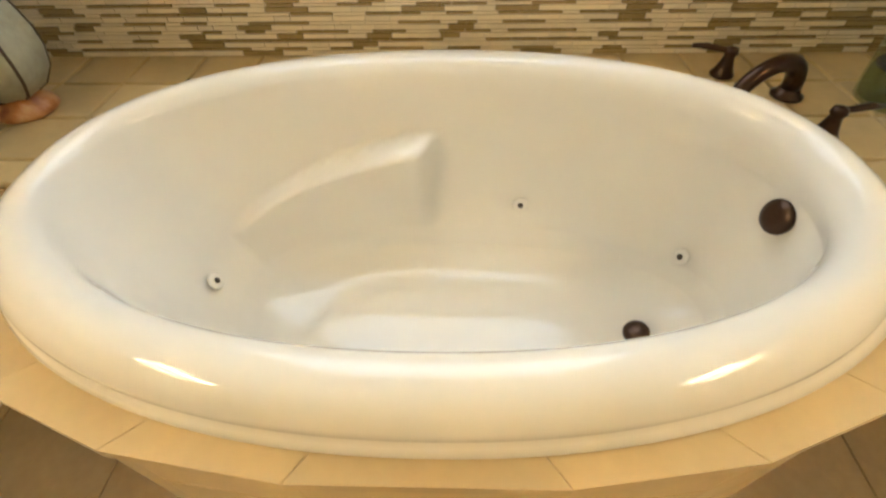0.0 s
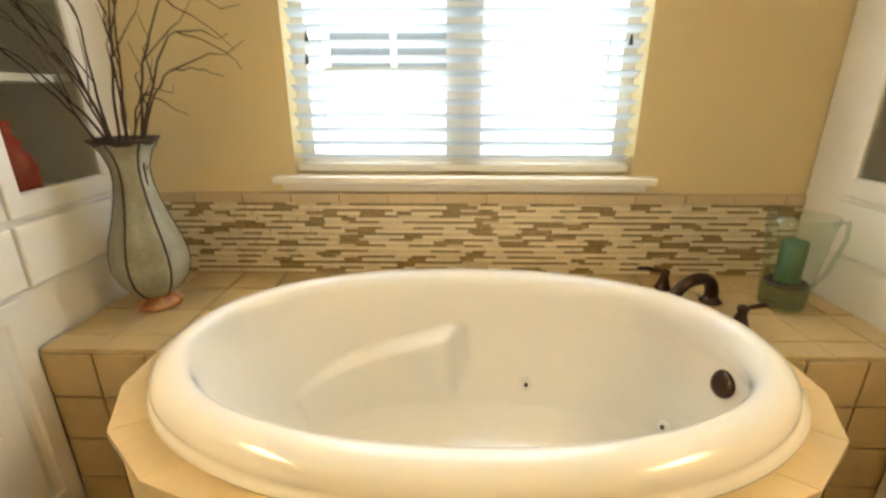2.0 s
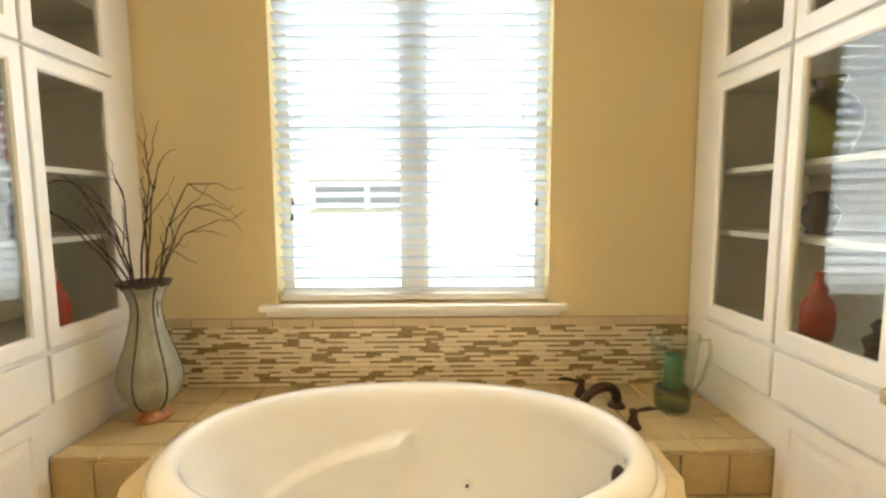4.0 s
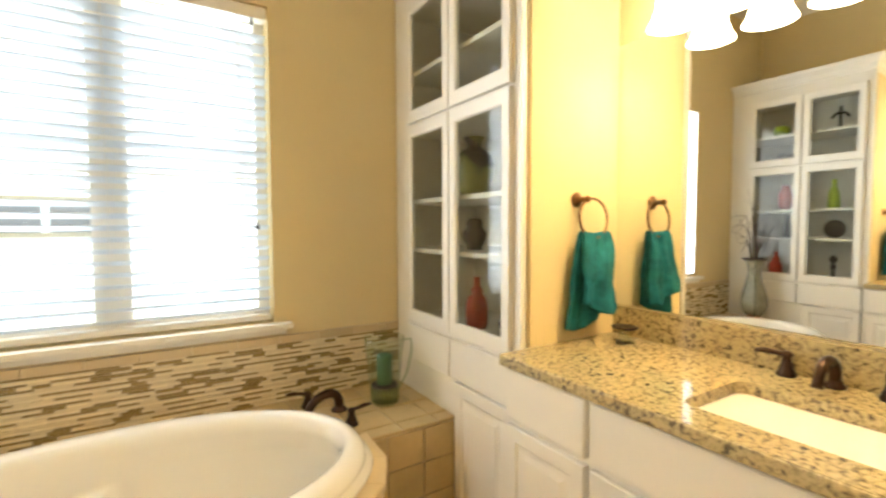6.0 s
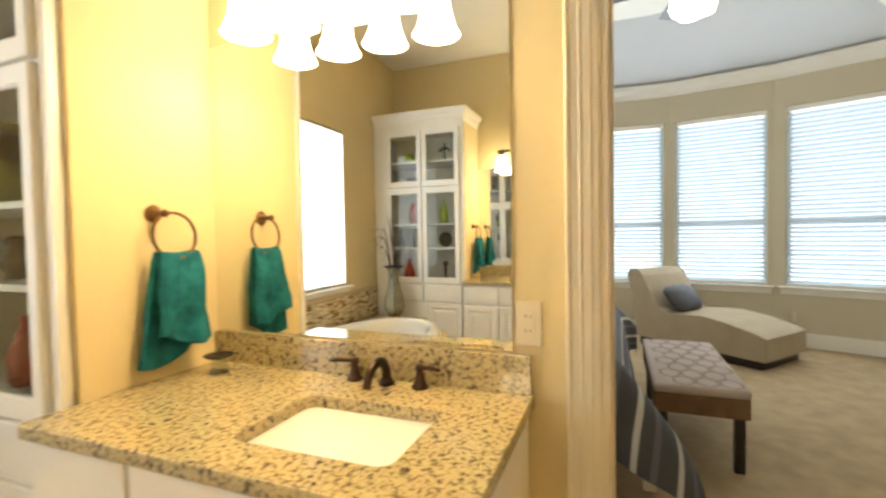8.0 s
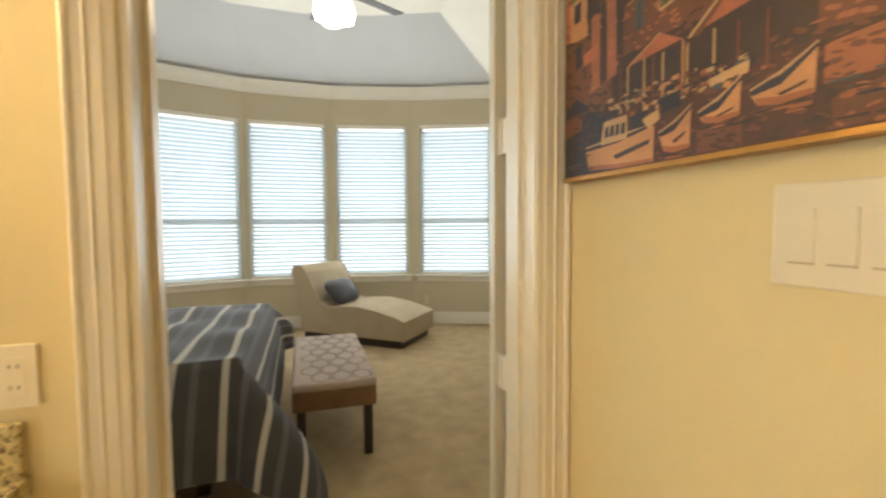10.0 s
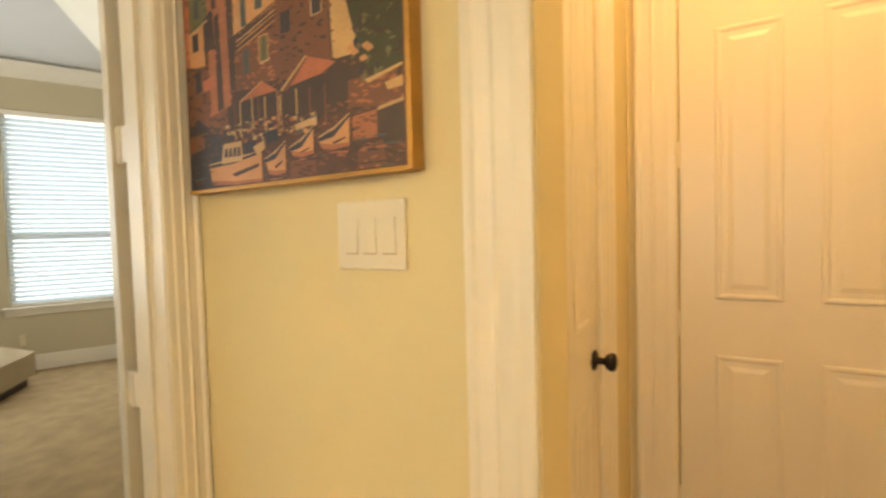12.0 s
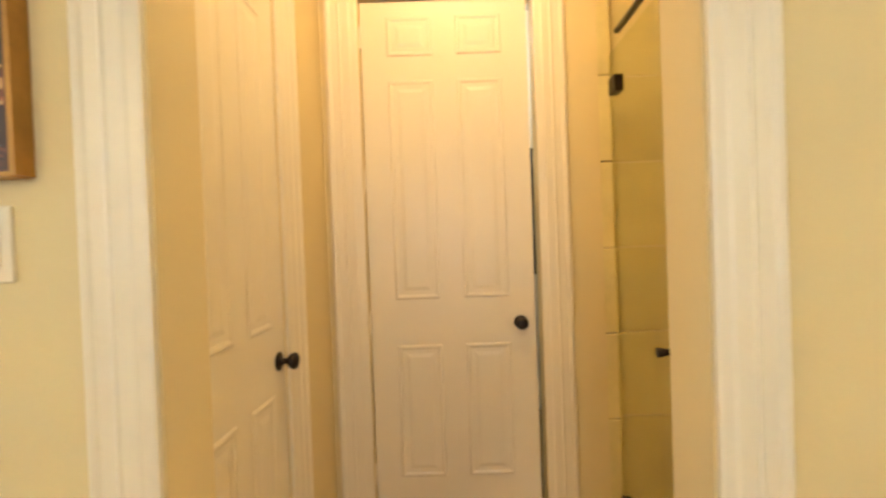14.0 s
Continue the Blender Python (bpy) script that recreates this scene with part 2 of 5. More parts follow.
def lathe(profile, at=(0, 0, 0), segs=28, bm=None, sx=1.0, sy=1.0, cap0=True, cap1=True, lobes=0, lobe=0.0):
    loops = []
    for r, z in profile:
        loop = []
        for i in range(segs):
            a = 2 * math.pi * i / segs
            k = r * (1 + lobe * math.cos(lobes * a)) if lobes else r
            loop.append((at[0] + sx * k * math.cos(a), at[1] + sy * k * math.sin(a), at[2] + z))
        loops.append(loop)
    return rings(loops, bm, True, cap0, cap1)


def tube(path, radii, segs=10, bm=None):
    """A round tube along points; radii: one or one a point."""
    pts = [Vector(p) for p in path]
    radii = radii if isinstance(radii, (list, tuple)) else [radii] * len(pts)
    loops = []
    side = None
    for i, p in enumerate(pts):
        d = (pts[min(i + 1, len(pts) - 1)] - pts[max(i - 1, 0)]).normalized()
        side = (side - d * side.dot(d)) if side else d.orthogonal()
        side.normalize()
        up = d.cross(side)
        loops.append([p + radii[i] * (math.cos(2 * math.pi * k / segs) * side + math.sin(2 * math.pi * k / segs) * up) for k in range(segs)])
    return rings(loops, bm, True, True, True)


def structure(name, spans, material, label, category="wall"):
    bm = bmesh.new()
    for s in spans:
        box(*s, bm=bm)
    return solid(name, bm, material, label, category, "structure")


# ---- the bathroom shell ----
H = 3.05
XE, YS = 1.588, -3.078          # mirror wall, picture wall
WX0, WX1, WZ0, WZ1 = -0.585, 0.53, 0.895, 2.205   # bath window
structure("wall_north", [(-1.75, WX0, 0, 0.16, 0, H), (WX1, 1.75, 0, 0.16, 0, H), (WX0, WX1, 0, 0.16, 0, WZ0), (WX0, WX1, 0, 0.16, WZ1, H)], WALL, "warm beige painted wall round the bath window")
DY0, DY1, DZ = -2.99, -2.145, 2.44
structure("wall_east", [(XE, 1.74, DY1, 0, 0, H), (XE, 1.74, -3.24, DY0, 0, H), (XE, 1.74, DY0, DY1, DZ, H)], WALL, "warm beige wall behind vanity and bedroom doorway")
OX0, OX1 = -0.288, 0.655
structure("wall_south", [(OX1, XE, -3.225, YS, 0, H), (-1.75, OX0, -3.225, YS, 0, H), (OX0, OX1, -3.225, YS, DZ, H)], WALL, "beige painted wall with picture and hall opening")
structure("wall_west", [(-1.75, -XE, -3.225, 0, 0, H)], WALL, "warm beige wall behind the second vanity")
solid("ceiling", box(-1.75, 1.75, -3.24, 0.16, H, H + 0.1), CEIL, "pale textured plaster bathroom ceiling", "ceiling", "structure")
solid("floor", box(-1.75, 1.75, -4.6, 0.1, -0.12, -0.006), GROUT, "sandy grout bed under beige stone floor tiles", "floor", "structure")
FLOOR = bpy.data.objects["floor"]

# hall, closet and shower shell
HX = 0.73
structure("wall_hall_east", [(HX, 0.9, -3.83, -3.225, 2.44, H), (HX, 0.9, -4.36, -3.83, 0, H), (HX + 0.06, 0.9, -3.83, -3.225, 0, 2.44)], WALL, "beige hall wall beside the linen door")
structure("wall_hall_south", [(0.55, 0.9, -4.48, -4.36, 0, H), (-0.515, -0.235, -4.48, -4.36, 0, H), (-0.235, 0.55, -4.48, -4.36, 2.42, H)], WALL, "beige wall round the closet door at the hall end")
structure("wall_shower", [(-1.75, -0.515, -4.52, -4.40, 0, H), (-1.75, -1.63, -4.4, -3.225, 0, H)], mat("shower_grout", (0.76, 0.66, 0.44), 0.9, var=0.06, grain=150, bump=0.2), "tiled back wall of the shower")
structure("wall_closet", [(-0.6, 1.0, -5.9, -5.8, 0, H), (0.9, 1.0, -5.8, -4.48, 0, H), (-0.6, -0.5, -5.8, -4.52, 0, H)], CEIL, "pale walls of the closet behind the ajar door")
solid("ceiling_hall", box(-1.75, 1.0, -5.9, -3.24, H, H + 0.1), CEIL, "pale plaster hall ceiling", "ceiling", "structure")
solid("floor_closet", box(-0.6, 1.0, -5.9, -4.6, -0.1, -0.002), CARPET, "beige carpet of the closet", "floor", "structure")


MOULD = ((0.0, 0.0), (0.0, 0.010), (0.05, 0.012), (0.20, 0.0135), (0.27, 0.0165), (0.50, 0.0165), (0.56, 0.0205), (0.62, 0.0175), (0.82, 0.0185), (0.88, 0.0235), (0.95, 0.025), (1.0, 0.022), (1.0, 0.0))


def casing(name, spans, label="cream painted moulded door casing"):
    """Boards, given as boxes, or upright mouldings, given as lists of loops."""
    bm = bmesh.new()
    for s in spans:
        if isinstance(s[0], list):
            rings(s, bm, True, True, True)
        else:
            box(*s, bm=bm)
    return solid(name, bm, TRIM, label, "trim", "structure")


def stepped_x(y0, y1, z0, z1, face, out, inner_low=True):
    """An upright moulding on a wall whose face is x = face; out: the way it stands proud."""
    return [[[(face + out * d, y0 + (y1 - y0) * (a if inner_low else 1 - a), z) for a, d in MOULD] for z in (z0, z1)]]


def stepped_y(x0, x1, z0, z1, face, out, inner_low=True):
    return [[[(x0 + (x1 - x0) * (a if inner_low else 1 - a), face + out * d, z) for a, d in MOULD] for z in (z0, z1)]]


casing("door_casing_bedroom", stepped_x(DY1, DY1 + 0.082, 0, DZ + 0.09, XE, -1) + stepped_x(DY0 - 0.086, DY0, 0, DZ + 0.09, XE, -1, False) + [(XE - 0.018, XE, DY0, DY1, DZ, DZ + 0.09)]
       + stepped_x(DY1, DY1 + 0.09, 0, DZ + 0.09, 1.74, 1) + [(1.74, 1.758, DY0, DY1, DZ, DZ + 0.09)])
casing("door_jamb_bedroom", [(XE - 0.004, 1.744, DY1 - 0.018, DY1 + 0.002, 0, DZ), (XE - 0.004, 1.744, DY0 - 0.018, DY0 + 0.002, 0, DZ), (XE - 0.004, 1.744, DY0, DY1, DZ - 0.018, DZ + 0.002),
                             (1.66, 1.70, DY1 - 0.03, DY1 - 0.018, 0, DZ - 0.02), (1.65, 1.70, DY0 + 0.002, DY0 + 0.013, 0, DZ - 0.02)], "cream painted door jamb with stop")
casing("door_casing_hall", stepped_y(OX1, OX1 + 0.115, 0, DZ + 0.1, YS, 1) + stepped_y(OX0 - 0.11, OX0, 0, DZ + 0.1, YS, 1, False) + [(OX0, OX1, YS, YS + 0.018, DZ, DZ + 0.1)], "cream painted moulded casing of hall opening")
casing("door_jamb_hall", [(OX1 - 0.004, OX1 + 0.006, -3.229, YS - 0.002, 0, DZ), (OX0 - 0.006, OX0 + 0.004, -3.229, YS - 0.002, 0, DZ)], "tan painted return of the hall opening")
bpy.data.objects["door_jamb_hall"].data.materials[0] = WALL
casing("door_casing_linen", stepped_x(-3.985, -3.832, 0, DZ + 0.06, HX, -1, False) + [(HX - 0.02, HX, -3.83, -3.23, DZ, DZ + 0.08)])
casing("door_casing_closet", stepped_y(0.555, 0.70, 0, DZ + 0.08, -4.36, 1) + stepped_y(-0.368, -0.235, 0, DZ + 0.08, -4.36, 1, False) + [(-0.235, 0.555, -4.36, -4.342, DZ - 0.01, DZ + 0.08)])


def panel_door(name, width, height, label, rows, swing=0.0, knob_at=0.07, knob_z=0.93, hinge_zs=()):
    """A six-panel door lying in x from 0 to width, its room face towards +y, hinged at x = 0. rows: (z0, z1) of the panel pairs."""
    root = empty(name, (0, 0, 0), label, "door")
    bm = box(0, width, -0.035, 0, 0.008, height, 0.002)
    slab = part("slab", bm, TRIM, root)
    m = 0.155 * width
    pw = (width - 2 * m - 0.14 * width) / 2
    for z0, z1 in rows:
        for x0 in (m, width - m - pw):
            b = bmesh.new()
            loops = []
            for inset, depth in ((0, 0.001), (0.006, 0.0042), (0.014, 0.0042), (0.022, 0.001), (0.040, 0.001), (0.056, 0.0045), (0.060, 0.0048)):
                a0, a1, c0, c1 = x0 + inset, x0 + pw - inset, z0 + inset, z1 - inset
                loops.append([(a0, depth, c0), (a1, depth, c0), (a1, depth, c1), (a0, depth, c1)])
            rings(loops, b, True, False, True)
            part("panel", b, TRIM, root)
    kx = width - knob_at
    kb = lathe([(0.030, 0), (0.031, 0.004), (0.024, 0.009), (0.011, 0.012), (0.010, 0.030), (0.022, 0.038), (0.028, 0.050), (0.025, 0.060), (0.012, 0.066)], segs=20)
    bmesh.ops.rotate(kb, verts=kb.verts, matrix=Matrix.Rotation(radians(-90), 3, "X"))
    bmesh.ops.translate(kb, verts=kb.verts, vec=(kx, 0.001, knob_z))
    part("door_knob", kb, BLACKMETAL, root, "dark round door knob", True)
    for z in hinge_zs:
        part("hinge", tube([(-0.004, 0.004, z - 0.05), (-0.004, 0.004, z + 0.05)], 0.006), TRIM, root)
    return root


ROWS = [(0.23, 0.84), (1.05, 2.05), (2.16, 2.34)]
closet = panel_door("closet_door", 0.755, 2.41, "cream six-panel closet door, slightly ajar", ROWS, hinge_zs=(0.25, 0.95, 1.6, 2.25))
closet.matrix_world = Matrix.Translation((0.545, -4.372, 0)) @ Matrix.Rotation(radians(180), 4, "Z") @ Matrix.Diagonal((1, -1, 1, 1)) @ Matrix.Rotation(radians(-1.6), 4, "Z")
linen = panel_door("linen_door", 0.598, 2.42, "cream six-panel linen closet door, closed", ROWS, knob_at=0.055, knob_z=0.935)
linen.matrix_world = Matrix.Translation((HX + 0.004, -3.228, 0)) @ Matrix.Rotation(radians(-90), 4, "Z") @ Matrix.Diagonal((1, -1, 1, 1))

# bedroom door, folded back against the bedroom wall
bdoor = empty("bedroom_door", (1.80, -3.02, 0), "cream painted bedroom door, folded wide open", "door")
part("slab", box(1.80, 1.836, -3.82, -2.978, 0.008, 2.42, 0.003), TRIM, bdoor).matrix_parent_inverse = bdoor.matrix_world.inverted()
for z in (0.24, 0.925, 1.585, 2.24):
    hb = box(1.742, 1.803, -3.004, -2.988, z - 0.048, z + 0.048, 0.002)
    tube([(1.775, -2.990, z - 0.05), (1.775, -2.990, z + 0.05)], 0.007, bm=hb)
    part("hinge", hb, TRIM, bdoor, "hinge painted over in cream").matrix_parent_inverse = bdoor.matrix_world.inverted()

# ---- bath window and blind ----
win = empty("window_1", (0, 0.1, WZ0), "white twin bath window with painted sill", "window", kind="structure")


def under(parent, *obs):
    for ob in obs:
        ob.parent = parent
        ob.matrix_parent_inverse = parent.matrix_world.inverted()
    return obs[0]


fr = box(WX0, WX0 + 0.045, 0.09, 0.15, WZ0, WZ1)
box(WX1 - 0.045, WX1, 0.09, 0.15, WZ0, WZ1, bm=fr)
box(WX0, WX1, 0.092, 0.148, WZ0, WZ0 + 0.05, bm=fr)
box(WX0, WX1, 0.092, 0.148, WZ1 - 0.05, WZ1, bm=fr)
box(-0.085, 0.035, 0.085, 0.155, WZ0, WZ1, bm=fr)
under(win, part("window_frame", fr, WHITE, None))
for a, b in ((WX0 + 0.045, -0.085), (0.035, WX1 - 0.045)):
    g = under(win, part("pane", box(a, b, 0.118, 0.122, WZ0 + 0.05, WZ1 - 0.05), GLASS, None))
    g.visible_shadow = False
    under(win, part("meeting_rail", box(a, b, 0.105, 0.135, 1.50, 1.535), WHITE, None))
sl = box(-0.652, 0.602, -0.045, 0.08, 0.868, 0.893, 0.006)
box(-0.63, 0.58, -0.016, 0.0, 0.842, 0.868, 0.004, bm=sl)
under(win, part("window_sill", sl, WHITE, None, "white painted window sill with apron"))


def blind(name, x0, x1, z0, z1, place, label, pitch=0.0435, tilt=28, material=SLAT):
    """A slatted blind hanging in x from x0 to x1; place: pose of its plane."""
    root = empty(name, (0, 0, 0), label, "window blind")
    slat = box(x0 + 0.004, x1 - 0.004, -0.024, 0.024, -0.0012, 0.0012)
    me = mesh_of("slat", slat, material)
    n = int((z1 - z0 - 0.09) / pitch)
    for i in range(n):
        ob = new("slat", me)
        ob.parent = root
        ob.matrix_basis = Matrix.Translation((0, 0, z0 + 0.045 + i * pitch)) @ Matrix.Rotation(radians(-tilt), 4, "X")
    part("bottom_rail", box(x0 + 0.004, x1 - 0.004, -0.025, 0.025, z0, z0 + 0.022, 0.004), WHITE, root)
    part("headrail", box(x0, x1, -0.028, 0.030, z1 - 0.05, z1, 0.004), WHITE, root)
    for k in (0.10, 0.5, 0.90):
        x = x0 + (x1 - x0) * k
        part("ladder_cord", tube([(x, -0.026, z0 + 0.01), (x, -0.026, z1 - 0.03)], 0.0012, 5), WHITE, root)
    root.matrix_world = place
    return root


bath_blind = blind("window_blind", WX0 + 0.003, WX1 - 0.003, 0.905, WZ1 - 0.002, pose(0, 0.038, 0), "white slatted blind lowered over the bath window", tilt=22)
for x, z in ((-0.51, 1.30), (-0.515, 1.235), (0.475, 1.29), (0.47, 2.12)):
    part("cord_tassel", lathe([(0.003, 0.03), (0.006, 0.012), (0.008, 0)], (x, -0.034, z), 8), DARKPOT, bath_blind)
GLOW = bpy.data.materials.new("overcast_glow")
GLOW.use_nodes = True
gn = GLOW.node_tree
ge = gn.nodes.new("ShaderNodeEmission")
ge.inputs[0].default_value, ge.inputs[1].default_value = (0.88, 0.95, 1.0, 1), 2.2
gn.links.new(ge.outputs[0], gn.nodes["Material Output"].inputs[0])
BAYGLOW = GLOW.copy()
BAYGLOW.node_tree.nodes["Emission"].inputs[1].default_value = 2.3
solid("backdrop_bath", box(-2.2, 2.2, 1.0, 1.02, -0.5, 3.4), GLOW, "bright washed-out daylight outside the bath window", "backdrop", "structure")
for x0, x1 in ((WX0 + 0.05, -0.09), (0.04, WX1 - 0.05)):
    area("daylight_bath", ((x0 + x1) / 2, 0.20, 1.55), ((x0 + x1) / 2, -1, 1.55), x1 - x0, 1.20, WIN_POWER, DAY)
area("daylight_bath", (-0.03, -0.004, 1.55), (-0.03, -1, 1.55), 1.08, 1.26, 1.35 * WIN_POWER, DAY)
# emission stands in for the daylight that washes out the far panes
PANEGLOW = GLOW.copy()
PANEGLOW.node_tree.nodes["Emission"].inputs[1].default_value = 0.5
# a dark window of the house next door shows between the slats; its panes glow faintly
nb = empty("neighbour_window", (-0.35, 0.98, 1.24), "dark window of the neighbouring house outside the blind", "window", kind="structure")
for a, b in ((-0.68, -0.375), (-0.345, -0.06)):
    under(nb, part("pane", box(a, b, 0.965, 0.98, 1.275, 1.435), PANEGLOW, None))
nf = box(-0.72, -0.02, 0.985, 0.995, 1.435, 1.46)
box(-0.72, -0.02, 0.985, 0.995, 1.25, 1.275, bm=nf)
under(nb, part("window_frame", nf, WHITE, None))

# ---- tub, surround and deck ----
CX, CY, TA, TB = -0.022, -0.552, 0.715, 0.446
DECK = 0.546


def oval(k, n=96, a=TA, b=TB, p=2.15):
    """Points of the tub's outline, drawn in by k."""
    out = []
    for i in range(n):
        t = 2 * math.pi * i / n
        c, s = math.cos(t), math.sin(t)
        kx = k if k < 0.05 else 0.05 + (k - 0.05) * 0.5 if k < 0.124 else k - 0.037      # the rim is slimmer at both ends
        out.append((CX + (a - kx) * math.copysign(abs(c) ** (2 / p), c), CY + (b - k) * math.copysign(abs(s) ** (2 / p), s)))
    return out


tub = empty("bathtub", (CX, CY, DECK), "glossy white oval drop-in whirlpool bathtub", "bathtub")
PROFILE = [(-0.002, 0.547), (-0.006, 0.556), (0.000, 0.566), (0.0055, 0.571), (0.004, 0.578), (0.006, 0.592), (0.020, 0.609), (0.042, 0.619), (0.066, 0.619), (0.088, 0.609), (0.104, 0.590), (0.114, 0.560), (0.124, 0.50), (0.138, 0.43), (0.154, 0.36), (0.172, 0.29), (0.196, 0.225), (0.228, 0.178), (0.27, 0.152), (0.32, 0.143), (0.37, 0.141)]
DENSE = []
for (k0, z0), (k1, z1) in zip(PROFILE, PROFILE[1:]):
    for u in ([q / 10 for q in range(10)] if 0.20 < z0 < 0.55 else (0,)):
        DENSE.append((k0 + (k1 - k0) * u, z0 + (z1 - z0) * u))
DENSE.append(PROFILE[-1])
loops = []
for k, z in DENSE:
    loop = []
    for i, (x, y) in enumerate(oval(k, 192)):
        t = 2 * math.pi * i / 192
        depth = max(0.0, min(1.0, (0.56 - z) / 0.40))
        if depth > 0:
            west = max(0.0, -math.cos(t)) ** 1.5
            x += 0.105 * depth * west + 0.078 * depth ** 0.4 * max(0.0, math.cos(t)) ** 1.5                      # sloped backrest
            u = (math.degrees(t) - 91) / 66
            if 0 < u < 1 and 0.20 < z < 0.50:             # arm rest moulded into the far side
                w = min(1.0, u / 0.05) * (1 - u) ** 0.5
                ledge = max(0.0, min(1.0, (0.475 - 0.15 * u - z) / 0.011)) * max(0.0, min(1.0, (z - 0.20) / 0.22))
                y -= 0.085 * w * ledge
                x += 0.05 * u * w * ledge
        loop.append((x, y, z))
    loops.append(loop)
under(tub, part("basin", rings(loops, None, True, False, True), PORCELAIN, None, "white glossy acrylic basin with rolled rim", True))


def disc(r, depth, at, facing, material, name, label, parent, dome=0.4):
    b = lathe([(r, 0), (r, depth * 0.5), (r * 0.9, depth * 0.85), (r * 0.5, depth * (1 + dome * 0.3)), (r * 0.1, depth * (1 + dome * 0.35))], segs=24)
    m = Matrix.Translation(at) @ Vector(facing).to_track_quat("Z", "Y").to_matrix().to_4x4()
    bmesh.ops.transform(b, verts=b.verts, matrix=m)
    return part(name, b, material, parent, label, True)


under(tub, disc(0.036, 0.016, (0.637, -0.512, 0.450), (-1, -0.08, 0.28), BRONZE, "overflow_cover", "dark bronze round overflow cover", None))
under(tub, disc(0.030, 0.018, (0.43, -0.59, 0.150), (-0.3, 0, 1), BRONZE, "drain_stopper", "dark bronze drain stopper", None))
for at, way in (((-0.518, -0.56, 0.296), (0.9, 0.1, 0.5)), ((0.173, -0.296, 0.287), (0, -1, 0.35)), ((0.546, -0.44, 0.250), (-0.9, -0.35, 0.5))):
    jet = under(tub, disc(0.020, 0.005, at, way, PORCELAIN, "jet", "white round whirlpool jet", None, 0.0))
    tip = Vector(at) + Vector(way).normalized() * 0.006
    nz = disc(0.007, 0.003, tip, way, DARKPOT, "nozzle", "dark jet nozzle", None, 0.0)
    under(jet, nz)


def slab_piece(poly, z, thick, joint=0.0025, bm=None, soft=0.003):
    """A flat piece with softened top edges over a polygon."""
    c = Vector((sum(p[0] for p in poly) / len(poly), sum(p[1] for p in poly) / len(poly)))
    lo, mid, hi = [], [], []
    for p in poly:
        d = Vector(p) - c
        d1, d2 = d * max(0.0, 1 - joint / max(d.length, 0.01)), d * max(0.0, 1 - (joint + soft) / max(d.length, 0.01))
        lo.append((c.x + d1.x, c.y + d1.y, z - thick))
        mid.append((c.x + d1.x, c.y + d1.y, z - soft))
        hi.append((c.x + d2.x, c.y + d2.y, z))
    return rings([lo, mid, hi], bm, True, False, True)


deck = structure("tub_deck", [(-1.10, 1.112, -0.525, -0.001, 0, 0.08), (-1.10, -0.86, -0.525, -0.001, 0.08, DECK - 0.006), (0.80, 1.112, -0.525, -0.001, 0.08, DECK - 0.006), (-0.86, 0.80, -0.06, -0.001, 0.08, DECK - 0.006)], GROUT, "tiled deck round the bathtub", "tub deck")
TSTEP = 0.152


def push_out(x, y, k):
    """Keeps a point outside the tub's outline, drawn in by k."""
    dx, dy = (x - CX) / (TA - k), (y - CY) / (TB - k)
    d = math.hypot(dx, dy)
    return (x, y) if d >= 1 else (CX + (x - CX) / max(d, 0.05), CY + (y - CY) / max(d, 0.05))


for i in range(15):
    for j in range(4):
        x0, x1 = -1.10 + i * TSTEP, min(1.112, -1.10 + (i + 1) * TSTEP)
        y1, y0 = -0.002 - j * TSTEP, max(-0.532, -0.002 - (j + 1) * TSTEP)
        if x1 - x0 < 0.02 or y1 - y0 < 0.02:
            continue
        edge = [(x0 + (x1 - x0) * a, y0 + (y1 - y0) * b) for a, b in [(k / 4, 0) for k in range(4)] + [(1, k / 4) for k in range(4)] + [(1 - k / 4, 1) for k in range(4)] + [(0, 1 - k / 4) for k in range(4)]]
        if all(((x - CX) / (TA - 0.04)) ** 2 + ((y - CY) / (TB - 0.04)) ** 2 < 1 for x, y in edge):
            continue
        part("tile", slab_piece([push_out(x, y, 0.05) for x, y in edge], DECK, 0.012, 0.0042), TILE, deck)
for side, (xa, xb) in ((-1, (-1.10, -0.70)), (1, (0.66, 1.112))):
    n = max(1, round((xb - xa) / TSTEP))
    for i in range(n):
        for j in range(4):
            x0, x1 = xa + i * (xb - xa) / n, xa + (i + 1) * (xb - xa) / n
            z1, z0 = DECK - 0.012 - j * 0.132, max(0.0, DECK - 0.012 - (j + 1) * 0.132)
            part("tile", box(x0 + 0.003, x1 - 0.003, -0.534, -0.522, z0 + 0.003, z1 - 0.003, 0.0015), TILE, deck)

# faceted apron in front of the tub
apron = empty("tub_apron", (CX, CY, 0), "cream stone tile apron curving round the tub front", "tub apron", kind="structure")
AA, AB = 0.775, 0.482
angles = [174, 191, 209, 228, 246, 262, 278, 294, 312, 331, 349, 366]


def apron_at(deg, grow=0.0):
    t = radians(deg)
    c, s = math.cos(t), math.sin(t)
    return (CX + (AA + grow) * math.copysign(abs(c) ** 0.82, c), CY + (AB + grow) * math.copysign(abs(s) ** 0.82, s))


def inner_at(deg):
    t = radians(deg)
    return (CX + (TA - 0.05) * math.cos(t), CY + (TB - 0.05) * math.sin(t))


